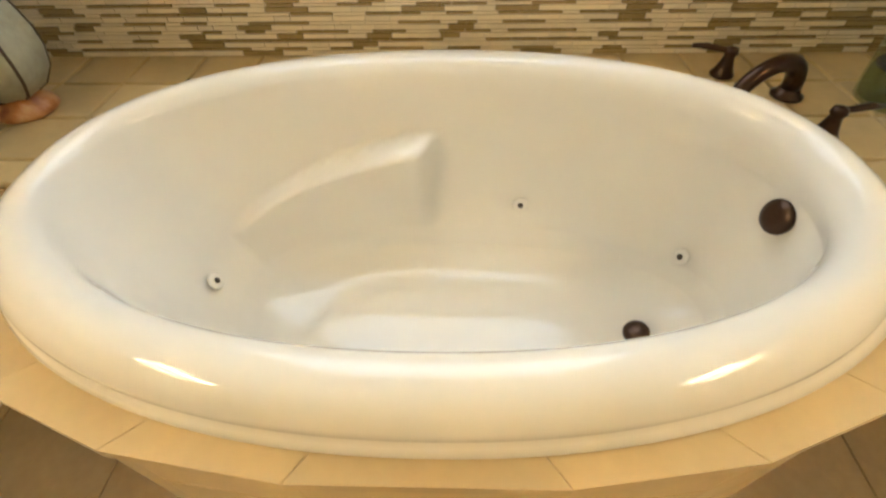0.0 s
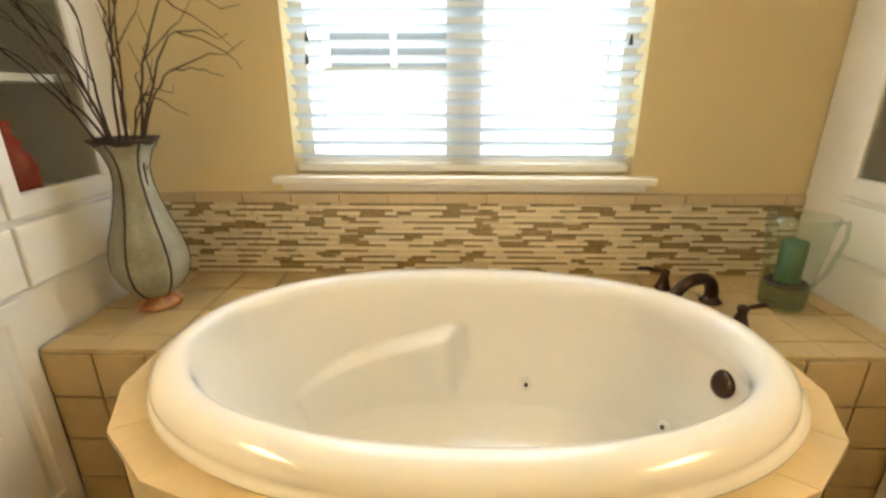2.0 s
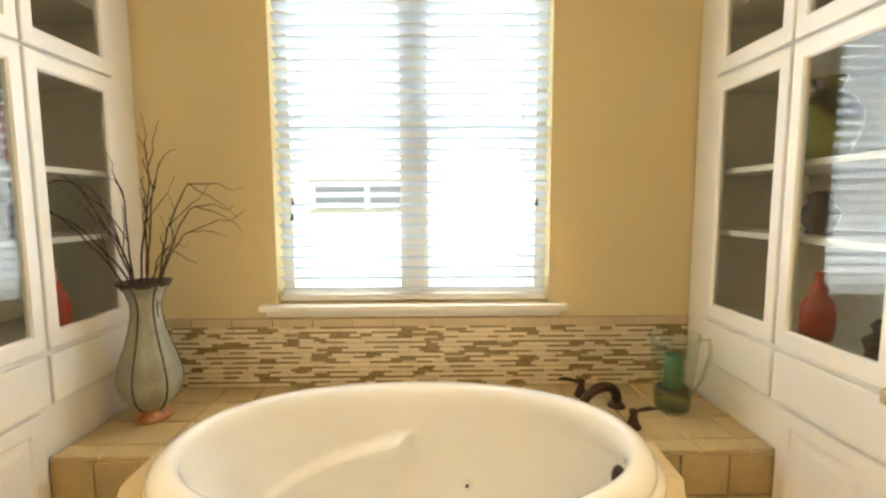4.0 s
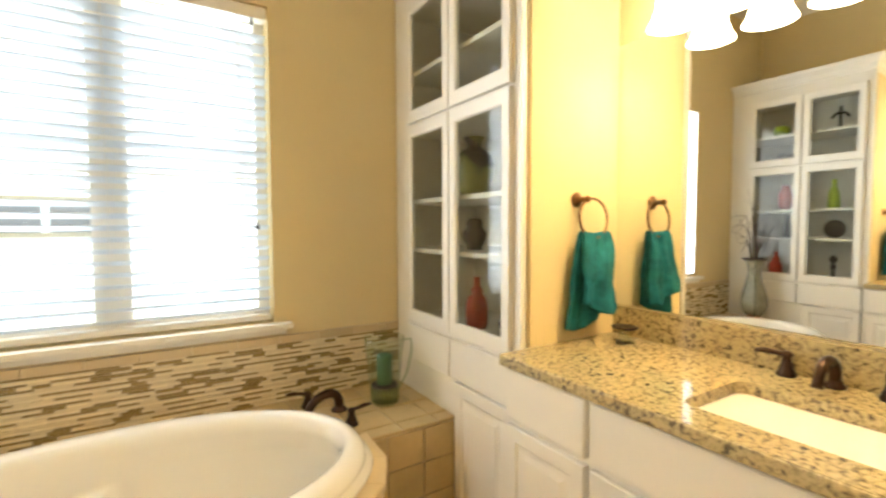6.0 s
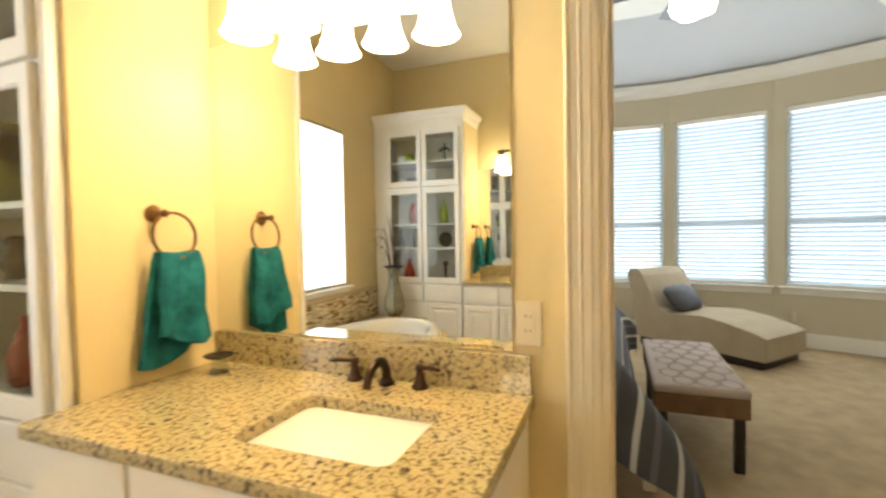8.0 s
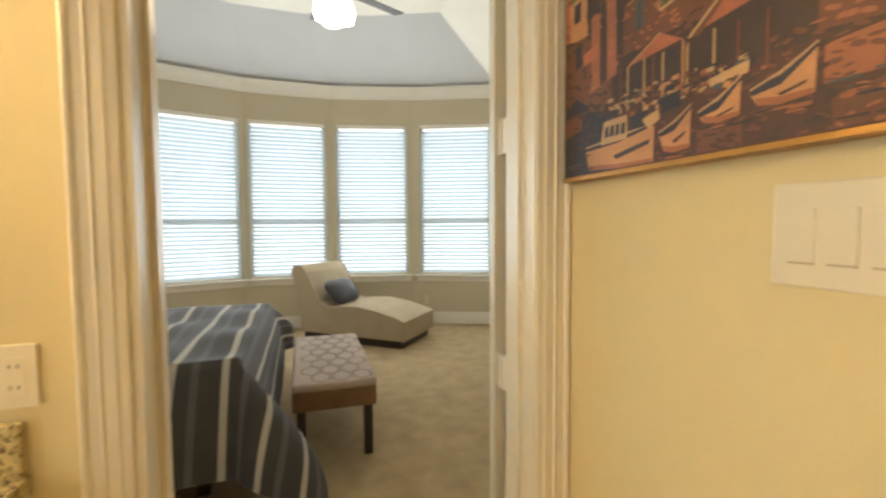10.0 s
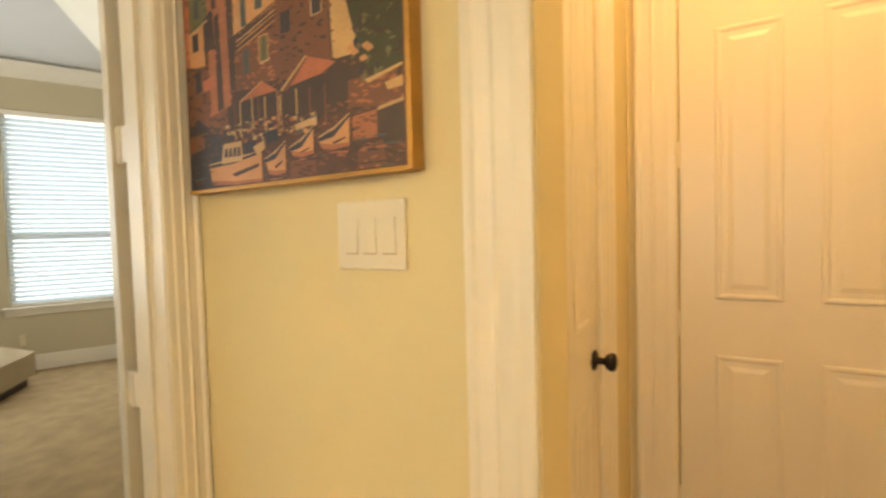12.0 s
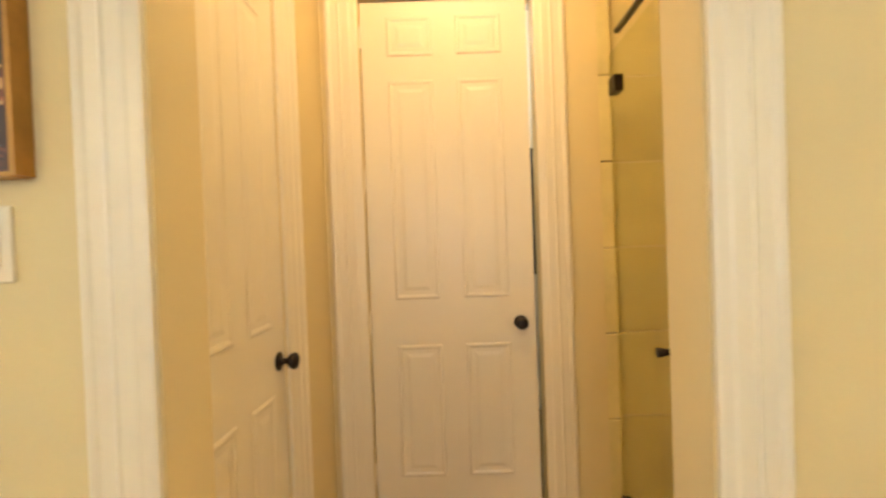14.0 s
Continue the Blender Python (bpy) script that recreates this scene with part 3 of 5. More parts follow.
for a, b in zip(angles, angles[1:]):
    p, q = Vector(apron_at(a)), Vector(apron_at(b))
    i1, i0 = Vector(inner_at(b)), Vector(inner_at(a))
    mid = inner_at((a + b) / 2)
    under(apron, part("tile", slab_piece([p, q, i1, mid, i0], DECK + 0.002, 0.02, 0.0004, None, 0.001), APRON, None))
    out = Vector((q.y - p.y, p.x - q.x)).normalized()
    for j, (z1, z0) in enumerate(((DECK - 0.019, 0.40), (0.40, 0.265), (0.265, 0.13), (0.13, 0.0))):
        d = 0.012
        f = [(p - out * d), (q - out * d)]
        loops_ = []
        for o, g in ((-0.012, 0.0), (-0.001, 0.0), (0.0, 0.002)):
            u = (q - p).normalized() * (0.0006 + 0.5 * g)
            A, B = f[0] + out * o + u, f[1] + out * o - u
            loops_.append([(A.x, A.y, z0 + 0.001 + g), (B.x, B.y, z0 + 0.001 + g), (B.x, B.y, z1 - 0.001 - g), (A.x, A.y, z1 - 0.001 - g)])
        under(apron, part("tile", rings(loops_, None, True, False, True), APRON, None))
core = bmesh.new()
top = [Vector(apron_at(a, -0.030)) for a in angles]
rings([[(v.x, v.y, 0.001) for v in top], [(v.x, v.y, DECK - 0.02) for v in top]], core, False)
under(apron, part("grout_bed", core, GROUT, None))

# ---- mosaic band and border tiles on the window wall ----
band = structure("backsplash", [(-1.10, 1.112, -0.0075, -0.001, DECK, 0.835)], mat("mosaic_grout", (0.66, 0.58, 0.43), 0.9, var=0.06, grain=150, bump=0.2), "mosaic backsplash of cream stone and brown glass strips", "backsplash")
rnd = random.Random(4)
rest = {CREAM: bmesh.new(), OLIVE: bmesh.new()}
shared, made = {}, 0
THIN, THICK = 0.0078, 0.0132        # rows of slim and of broad strips by turns
for r in range(24):
    z0 = DECK + 0.002 + (r + 1) // 2 * THICK + r // 2 * THIN
    ROW = THIN if r % 2 else THICK
    x = -1.10 - rnd.random() * 0.06
    dark = rnd.random() < 0.5
    while x < 1.112:
        dark = rnd.random() < ((0.85 if not dark else 0.48) if r % 2 else (0.22 if not dark else 0.06))
        w = rnd.choice((0.05, 0.065, 0.085, 0.105)) if dark else rnd.choice((0.04, 0.06, 0.08, 0.105))
        a, b = max(x, -1.098), min(x + w - 0.0022, 1.11)
        if b - a > 0.008:
            mm = OLIVE if dark else CREAM
            if -0.62 < (a + b) / 2 < 0.22 and made < 290 and r > 6:
                key = (round(b - a, 3), dark, r % 2)
                if key not in shared:
                    shared[key] = mesh_of("strip", box(0, key[0], -0.0045, 0, 0, ROW - 0.0022), mm)
                s = new("strip", shared[key])
                s.parent, s.location = band, (a, -0.0075 - 0.0008 * rnd.random(), z0)
                made += 1
            else:
                box(a, b, -0.0120 - 0.0008 * rnd.random(), -0.0070, z0, z0 + ROW - 0.0022, bm=rest[mm])
        x += w
for mm, b in rest.items():
    tagged(part("small_strips", b, mm, band), kind="stuff")
x = -1.10
while x < 1.11:
    x1 = min(x + 0.165, 1.112)
    part("border_tile", box(x + 0.0015, x1 - 0.0015, -0.016, -0.006, 0.800, 0.834, 0.003), BORDER, band)
    x = x1

# ---- tub filler ----
filler = empty("tub_faucet", (0.72, -0.22, DECK), "oil-rubbed bronze deck-mounted tub faucet with lever handles", "faucet")


def handle(at, toward, scale=1.0, mtl=BRONZE):
    b = lathe([(0.026 * scale, 0), (0.027 * scale, 0.006), (0.021 * scale, 0.014), (0.014 * scale, 0.036), (0.012 * scale, 0.048), (0.016 * scale, 0.054), (0.013 * scale, 0.064), (0.004, 0.067)], at, 18)
    d = Vector((*toward, 0)).normalized()
    s = Vector(at) + Vector((0, 0, 0.056))
    tube([s - d * 0.012, s + d * 0.02 + Vector((0, 0, 0.003)), s + d * 0.055 * scale + Vector((0, 0, 0.007)), s + d * 0.085 * scale + Vector((0, 0, 0.005))], [0.006, 0.0065, 0.008, 0.005], 8, b)
    return b


def spout(at, toward, reach, height, r, flat=1.0):
    d = Vector((*toward, 0)).normalized()
    base = Vector(at)
    b = lathe([(r * 1.9, 0), (r * 1.95, 0.006), (r * 1.4, 0.012), (r * 1.25, 0.02)], at, 18)
    pts, rad = [], []
    for k in range(13):
        u = k / 12
        ang = math.pi * 0.92 * u
        pts.append(base + d * (reach * 0.5 * (1 - math.cos(ang))) + Vector((0, 0, 0.012 + height * math.sin(ang) ** 0.8 * (1 - 0.25 * u))))
        rad.append(r * (1.2 - 0.25 * u))
    pts.append(pts[-1] + Vector((0, 0, -0.012)) + d * 0.004)
    rad.append(r * 0.98)
    return tube(pts, rad, 12, b)


under(filler, part("spout", spout((0.735, -0.225, DECK), (-0.88, -0.35), 0.16, 0.085, 0.017), BRONZE, None, "", True))
under(filler, part("handle", handle((0.632, -0.128, DECK), (-0.9, 0.25)), BRONZE, None, "", True))
under(filler, part("handle", handle((0.728, -0.385, DECK), (0.95, 0.12)), BRONZE, None, "", True))

# ---- vase with twigs, and the glass pitcher ----
vase = empty("floor_vase", (-0.945, -0.275, DECK), "grey crackle-glazed ribbed vase with dark fluted lip, on tub deck", "vase")
under(vase, part("foot", lathe([(0.058, 0.0), (0.064, 0.006), (0.058, 0.018), (0.044, 0.034), (0.038, 0.042)], (-0.945, -0.275, DECK), 32), RUST, None, "rust-orange glazed foot", True))
body = [(0.040, 0.040), (0.060, 0.052), (0.084, 0.085), (0.095, 0.125), (0.095, 0.165), (0.084, 0.215), (0.066, 0.27), (0.052, 0.325), (0.043, 0.375), (0.043, 0.415), (0.055, 0.455), (0.072, 0.480)]
under(vase, part("body", lathe(body, (-0.945, -0.275, DECK), 48, cap1=False, lobes=6, lobe=-0.045), VASE, None, "", True))
for k in range(6):
    t = 2 * math.pi * (k + 0.5) / 6
    under(vase, part("seam", tube([(-0.945 + r * 1.035 * math.cos(t), -0.275 + r * 1.035 * math.sin(t), DECK + z) for r, z in body], 0.0035, 6), DARKRIM, None, "dark raised seam"))
under(vase, part("lip", lathe([(0.068, 0.474), (0.084, 0.486), (0.088, 0.492), (0.074, 0.490), (0.05, 0.46)], (-0.945, -0.275, DECK), 48, cap0=False, lobes=6, lobe=0.05), DARKRIM, None, "dark fluted lip", True))
twigs = empty("curly_twigs", (-0.945, -0.275, DECK + 0.3), "bare dark curly willow twigs standing in the vase", "twigs")
rt = random.Random(11)
for k, (lean, way, high, droop) in enumerate(((0.48, 178, 0.50, 0.16), (0.50, 190, 0.34, 0.05), (0.30, 165, 0.36, 0.02), (0.22, 200, 0.30, 0.0), (0.10, 60, 0.50, 0.0), (0.14, 20, 0.46, 0.0), (0.32, 5, 0.50, 0.24), (0.34, -12, 0.40, 0.17), (0.30, 350, 0.26, 0.10), (0.22, 15, 0.20, 0.14), (0.16, 150, 0.42, 0.06), (0.38, 172, 0.25, -0.02), (0.05, 300, 0.40, 0.0))):
    a = radians(way)
    pts, rad = [], []
    wob = Vector((0, 0, 0))
    for i in range(22):
        u = i / 21
        wob += Vector((rt.uniform(-1, 1), rt.uniform(-1, 1), rt.uniform(-1, 1))) * 0.006
        out = lean * (0.06 + 0.94 * u ** 1.6)
        z = 0.34 + 0.16 * u + high * (1 - (1 - u) ** 1.7) - droop * max(0, u - 0.6) * 3.2
        pts.append(Vector((-0.945 + 0.02 * math.cos(k) + out * math.cos(a), -0.275 + 0.02 * math.sin(k) + 0.45 * out * math.sin(a), DECK + z)) + wob * (0.3 + u))
        rad.append(0.0042 * (1 - 0.8 * u))
    tw = bmesh.new()
    tube(pts, rad, 6, tw)
    for j in (8, 13):
        p, d = pts[j], (pts[j + 1] - pts[j]).normalized()
        side = Vector((rt.uniform(-1, 1), rt.uniform(-0.5, 0.5), 0.4)).normalized()
        tube([p, p + d * 0.03 + side * 0.02, p + d * 0.07 + side * 0.05, p + d * 0.10 + side * 0.05 + Vector((0.01, 0, -0.01)), p + d * 0.14 + side * 0.08], [0.0022, 0.002, 0.0016, 0.0012, 0.0008], 5, tw)
    under(twigs, part("twig", tw, TWIG, None))

pitcher = empty("glass_pitcher", (0.925, -0.255, DECK), "tall clear greenish glass pitcher holding a green candle", "pitcher")
px, py = 0.925, -0.255
under(pitcher, part("glass_body", lathe([(0.0, 0.010), (0.045, 0.010), (0.052, 0.002), (0.060, 0.010), (0.062, 0.03), (0.068, 0.13), (0.080, 0.245), (0.086, 0.285), (0.083, 0.286)], (px, py, DECK), 36, cap0=False, cap1=False), GREENGLASS, None, "", True))
under(pitcher, part("glass_handle", tube([(px + 0.082, py - 0.01, DECK + 0.262), (px + 0.115, py - 0.02, DECK + 0.268), (px + 0.122, py - 0.02, DECK + 0.22), (px + 0.10, py - 0.015, DECK + 0.12), (px + 0.066, py - 0.01, DECK + 0.06)], 0.006, 8), GREENGLASS, None, "", True))
under(pitcher, part("insert_plate", lathe([(0.055, 0.075), (0.058, 0.080), (0.054, 0.085)], (px, py, DECK), 24), DARKPOT, None, "dark candle plate"))
under(pitcher, part("glass_base", lathe([(0.050, 0.011), (0.056, 0.014), (0.058, 0.030), (0.060, 0.070), (0.05, 0.074)], (px, py, DECK), 32), glass_mat("thick_green_glass", (0.70, 0.76, 0.64), 0.03, 0.4), None, "thick smoky green glass foot", True))
candle = solid("pillar_candle", lathe([(0.031, 0.0), (0.033, 0.004), (0.033, 0.118), (0.029, 0.123), (0.02, 0.117), (0.004, 0.114)], (px, py, DECK + 0.086), 24), GREENCANDLE, "green wax pillar candle inside the glass pitcher", "candle", smooth=True)

# ---- tall display cabinets (built for the east side; the west one is its mirror twin) ----
FX = 1.112
SIDES = {"east": 1, "west": -1}


def sx(side, x):
    return x if side == 1 else -x


def sbox(side, x0, x1, y0, y1, z0, z1, bevel=0.0, bm=None):
    return box(sx(side, x0), sx(side, x1), y0, y1, z0, z1, bevel, bm)


def glass_door(side, parent, y0, y1, z0, z1, w=0.044):
    """A framed glass door whose front is just proud of x = FX."""
    a, b = FX - 0.020, FX - 0.001
    lw, tw_ = w + 0.012, w + 0.008
    bm = bmesh.new()
    def lp(x, g):
        return [(sx(side, x), y0 + g, z0 + g), (sx(side, x), y1 - g, z0 + g), (sx(side, x), y1 - g, z1 - g), (sx(side, x), y0 + g, z1 - g)]
    def li(x, g):
        return [(sx(side, x), y0 + w - g, z0 + lw - g), (sx(side, x), y1 - w + g, z0 + lw - g), (sx(side, x), y1 - w + g, z1 - tw_ + g), (sx(side, x), y0 + w - g, z1 - tw_ + g)]
    rings([lp(b, 0), lp(a + 0.003, 0), lp(a, 0.003), li(a, 0.006), li(a + 0.006, 0), li(b, 0), lp(b, 0)], bm)
    bmesh.ops.remove_doubles(bm, verts=bm.verts, dist=1e-6)
    d = part("door", bm, WHITE, parent)
    pane = part("pane", sbox(side, a + 0.009, a + 0.012, y0 + w - 0.004, y1 - w + 0.004, z0 + w, z1 - w), GLASS, d)
    pane.visible_shadow = False


def raised_front(side, name, parent, y0, y1, z0, z1, face, raised=True):
    bm = bmesh.new()
    steps = ((0, 0.0), (0, 0.016), (0.003, 0.019)) + (((0.045, 0.019), (0.052, 0.013), (0.066, 0.013), (0.085, 0.018)) if raised else ((0.012, 0.0195),))
    loops_ = []
    for inset, d in steps:
        x = sx(side, face - d)
        loops_.append([(x, y0 + inset, z0 + inset), (x, y1 - inset, z0 + inset), (x, y1 - inset, z1 - inset), (x, y0 + inset, z1 - inset)])
    return part(name, rings(loops_, bm, True, True, True), WHITE, parent)


def tower(side, which):
    root = empty("display_cabinet", (sx(side, 1.35), -0.45, 0), "tall white built-in cabinet with glass doors", "cabinet", "display cabinets by the tub")
    bpy.context.view_layer.update()
    B = lambda *a, **k: sbox(side, *a, **k)  # noqa: E731
    under(root, part("base_box", B(FX, 1.582, -0.885, -0.005, 0.0, 0.866), WHITE, None))
    for nm, a in (("back_panel", (1.565, 1.582, -0.885, -0.005, 0.866, 2.34)), ("side_panel", (FX + 0.02, 1.565, -0.885, -0.868, 0.866, 2.34)), ("side_panel", (FX + 0.02, 1.565, -0.022, -0.005, 0.866, 2.34)),
                  ("top_panel", (FX + 0.03, 1.565, -0.868, -0.022, 2.30, 2.34)), ("fixed_shelf", (FX + 0.03, 1.565, -0.868, -0.022, 1.735, 1.765))):
        under(root, part(nm, B(*a), INNER, None))
    face = B(FX, FX + 0.02, -0.905, -0.86, 0.0, 2.34)
    B(FX + 0.0005, FX + 0.02, -0.15, -0.005, 0.866, 2.34, bm=face)
    B(FX + 0.0005, FX + 0.02, -0.515, -0.485, 0.866, 2.34, bm=face)
    B(FX + 0.001, FX + 0.02, -0.86, -0.005, 0.845, 0.885, bm=face)
    B(FX + 0.001, FX + 0.02, -0.86, -0.005, 1.735, 1.775, bm=face)
    B(FX + 0.001, FX + 0.02, -0.86, -0.005, 2.27, 2.34, bm=face)
    B(FX + 0.001, FX + 0.0195, -0.86, -0.005, 0.546, 0.846, bm=face)
    under(root, part("face_frame", face, WHITE, None))
    for z in (1.19, 1.415, 2.0):
        under(root, part("shelf", B(FX + 0.035, 1.564, -0.867, -0.023, z - 0.011, z + 0.009, bevel=0.002), WHITE, None, "white painted shelf"))
    before = set(bpy.data.objects)
    for y0, y1 in ((-0.498, -0.145), (-0.868, -0.508)):
        glass_door(side, None, y0, y1, 0.868, 1.748)
        glass_door(side, None, y0, y1, 1.760, 2.285)
    for y0, y1 in ((-0.498, -0.145), (-0.880, -0.508)):
        raised_front(side, "drawer_front", None, y0, y1, 0.70, 0.852, FX, False)
    raised_front(side, "cabinet_door", None, -0.880, -0.540, 0.10, 0.688, FX)
    for ob in set(bpy.data.objects) - before:
        if ob.parent is None:
            under(root, ob)
    crown = bmesh.new()
    prof = ((0.0, 2.34), (0.0, 2.36), (0.012, 2.375), (0.018, 2.40), (0.045, 2.43), (0.05, 2.45))
    loops_ = [[(sx(side, FX - o), -0.005, z), (sx(side, FX - o), -0.905 - o, z), (sx(side, 1.584), -0.905 - o, z), (sx(side, 1.584), -0.005, z)] for o, z in prof]
    rings(loops_, crown, True, True, True)
    under(root, part("crown_moulding", crown, WHITE, None))
    solid("wall_return_" + which, sbox(side, FX + 0.042, 1.586, -0.9045, -0.888, 0.9, 2.338), WALL, "painted wall panel beside the vanity", "wall", "structure")
    return root


def pot(name, at, profile, material, label, category="vase", segs=24, **k):
    return solid(name, lathe(profile, at, segs, **k), material, label, category, smooth=True)


BOTTLE = [(0.040, 0), (0.046, 0.02), (0.048, 0.09), (0.040, 0.125), (0.022, 0.145), (0.028, 0.155), (0.022, 0.168), (0.013, 0.18), (0.014, 0.21), (0.018, 0.215)]
JAR = [(0.045, 0), (0.060, 0.02), (0.085, 0.09), (0.088, 0.14), (0.065, 0.185), (0.035, 0.205), (0.032, 0.225), (0.045, 0.245), (0.045, 0.25)]
BOWL = [(0.025, 0), (0.03, 0.01), (0.06, 0.035), (0.075, 0.06), (0.07, 0.06), (0.055, 0.037), (0.01, 0.014)]
for which, side in SIDES.items():
    tower(side, which)
pot("green_and_black_jar", (1.27, -0.43, 1.424), JAR, ramp_mat("olive_black_glaze", [(0.45, (0.02, 0.015, 0.012)), (0.52, (0.22, 0.21, 0.05))], 4.5, 0.35, 2), "olive and black glazed jar on a cabinet shelf")
pot("small_dark_urn", (1.27, -0.43, 1.199), [(0.035, 0), (0.03, 0.015), (0.045, 0.04), (0.05, 0.07), (0.03, 0.10), (0.035, 0.12), (0.02, 0.135)], DARKPOT, "small dark carved urn on a shelf", "ornament", lobes=7, lobe=0.08)
pot("red_bottle", (1.27, -0.45, 0.868), BOTTLE, REDGLASS, "matte red ceramic bottle on the cabinet floor", "bottle")
pot("dark_figurine", (1.25, -0.67, 0.868), [(0.03, 0), (0.025, 0.03), (0.035, 0.06), (0.012, 0.085), (0.02, 0.10), (0.005, 0.12)], DARKPOT, "small dark ornament on the cabinet floor", "ornament")
pot("dark_vial", (1.25, -0.32, 2.01), [(0.022, 0), (0.024, 0.05), (0.012, 0.07), (0.014, 0.10)], DARKPOT, "small dark vial on the upper shelf", "bottle")
# west cabinet
pot("red_bottle", (-1.24, -0.30, 0.868), BOTTLE, REDGLASS, "matte red ceramic bottle on the cabinet floor", "bottle")
pot("slim_dark_bottle", (-1.28, -0.36, 1.199), [(0.024, 0), (0.030, 0.05), (0.022, 0.10), (0.012, 0.13), (0.016, 0.18)], DARKPOT, "slim dark bottle on a cabinet shelf", "bottle")
pot("lime_pot", (-1.27, -0.30, 2.01), [(0.035, 0), (0.055, 0.03), (0.058, 0.06), (0.045, 0.085), (0.035, 0.09), (0.03, 0.08)], LIME, "round lime green pot on the upper shelf", "pot")
basket = empty("wire_basket", (-1.27, -0.33, 1.766), "small dark scrolled wire basket in the cabinet", "basket")
for k in range(10):
    t = 2 * math.pi * k / 10
    under(basket, part("wire", tube([(-1.27 + 0.045 * math.cos(t + 0.5 * u), -0.33 + 0.045 * math.sin(t + 0.5 * u), 1.768 + 0.09 * u) for u in (0, 0.33, 0.66, 1)], 0.003, 5), BLACKMETAL, None))
for z in (1.77, 1.86):
    under(basket, part("hoop", tube([(-1.27 + 0.047 * math.cos(a * math.pi / 10), -0.33 + 0.047 * math.sin(a * math.pi / 10), z) for a in range(21)], 0.004, 6), BLACKMETAL, None))
pot("red_vase", (-1.30, -0.33, 1.424), [(0.03, 0), (0.045, 0.03), (0.05, 0.12), (0.03, 0.17), (0.035, 0.2)], REDGLASS, "tall red vase on a cabinet shelf")
pot("lime_bottle", (-1.28, -0.65, 1.424), [(0.035, 0), (0.042, 0.03), (0.034, 0.12), (0.016, 0.17), (0.018, 0.22)], LIME, "lime green tapering bottle on a shelf", "bottle")
orb = pot("dark_disc_ornament", (0, 0, 0), [(0.01, -0.012), (0.06, -0.010), (0.07, 0), (0.06, 0.010), (0.01, 0.012)], DARKPOT, "round dark disc ornament standing on a shelf", "ornament")
orb.matrix_world = Matrix.Translation((-1.28, -0.66, 1.27)) @ Matrix.Rotation(radians(90), 4, "Y")
pot("red_bowl", (-1.28, -0.68, 1.766), BOWL, REDGLASS, "small red bowl in the upper cabinet", "bowl")
fleur = bmesh.new()
for pts in ([(-1.28, -0.67, 2.01), (-1.28, -0.67, 2.18)], [(-1.28, -0.72, 2.10), (-1.28, -0.70, 2.13), (-1.28, -0.64, 2.13), (-1.28, -0.62, 2.10)], [(-1.28, -0.70, 2.015), (-1.28, -0.64, 2.015)]):
    tube(pts, 0.010, 8, fleur)
solid("iron_finial", fleur, BLACKMETAL, "dark iron finial ornament on the upper shelf", "ornament", smooth=True)
pot("dark_candlestick", (-1.28, -0.66, 0.868), [(0.04, 0), (0.015, 0.02), (0.01, 0.09), (0.02, 0.11), (0.01, 0.14), (0.03, 0.17), (0.012, 0.2)], DARKPOT, "dark turned candlestick on the cabinet floor", "candlestick")

# ---- vanities ----
VY0, VY1 = -1.965, -0.906


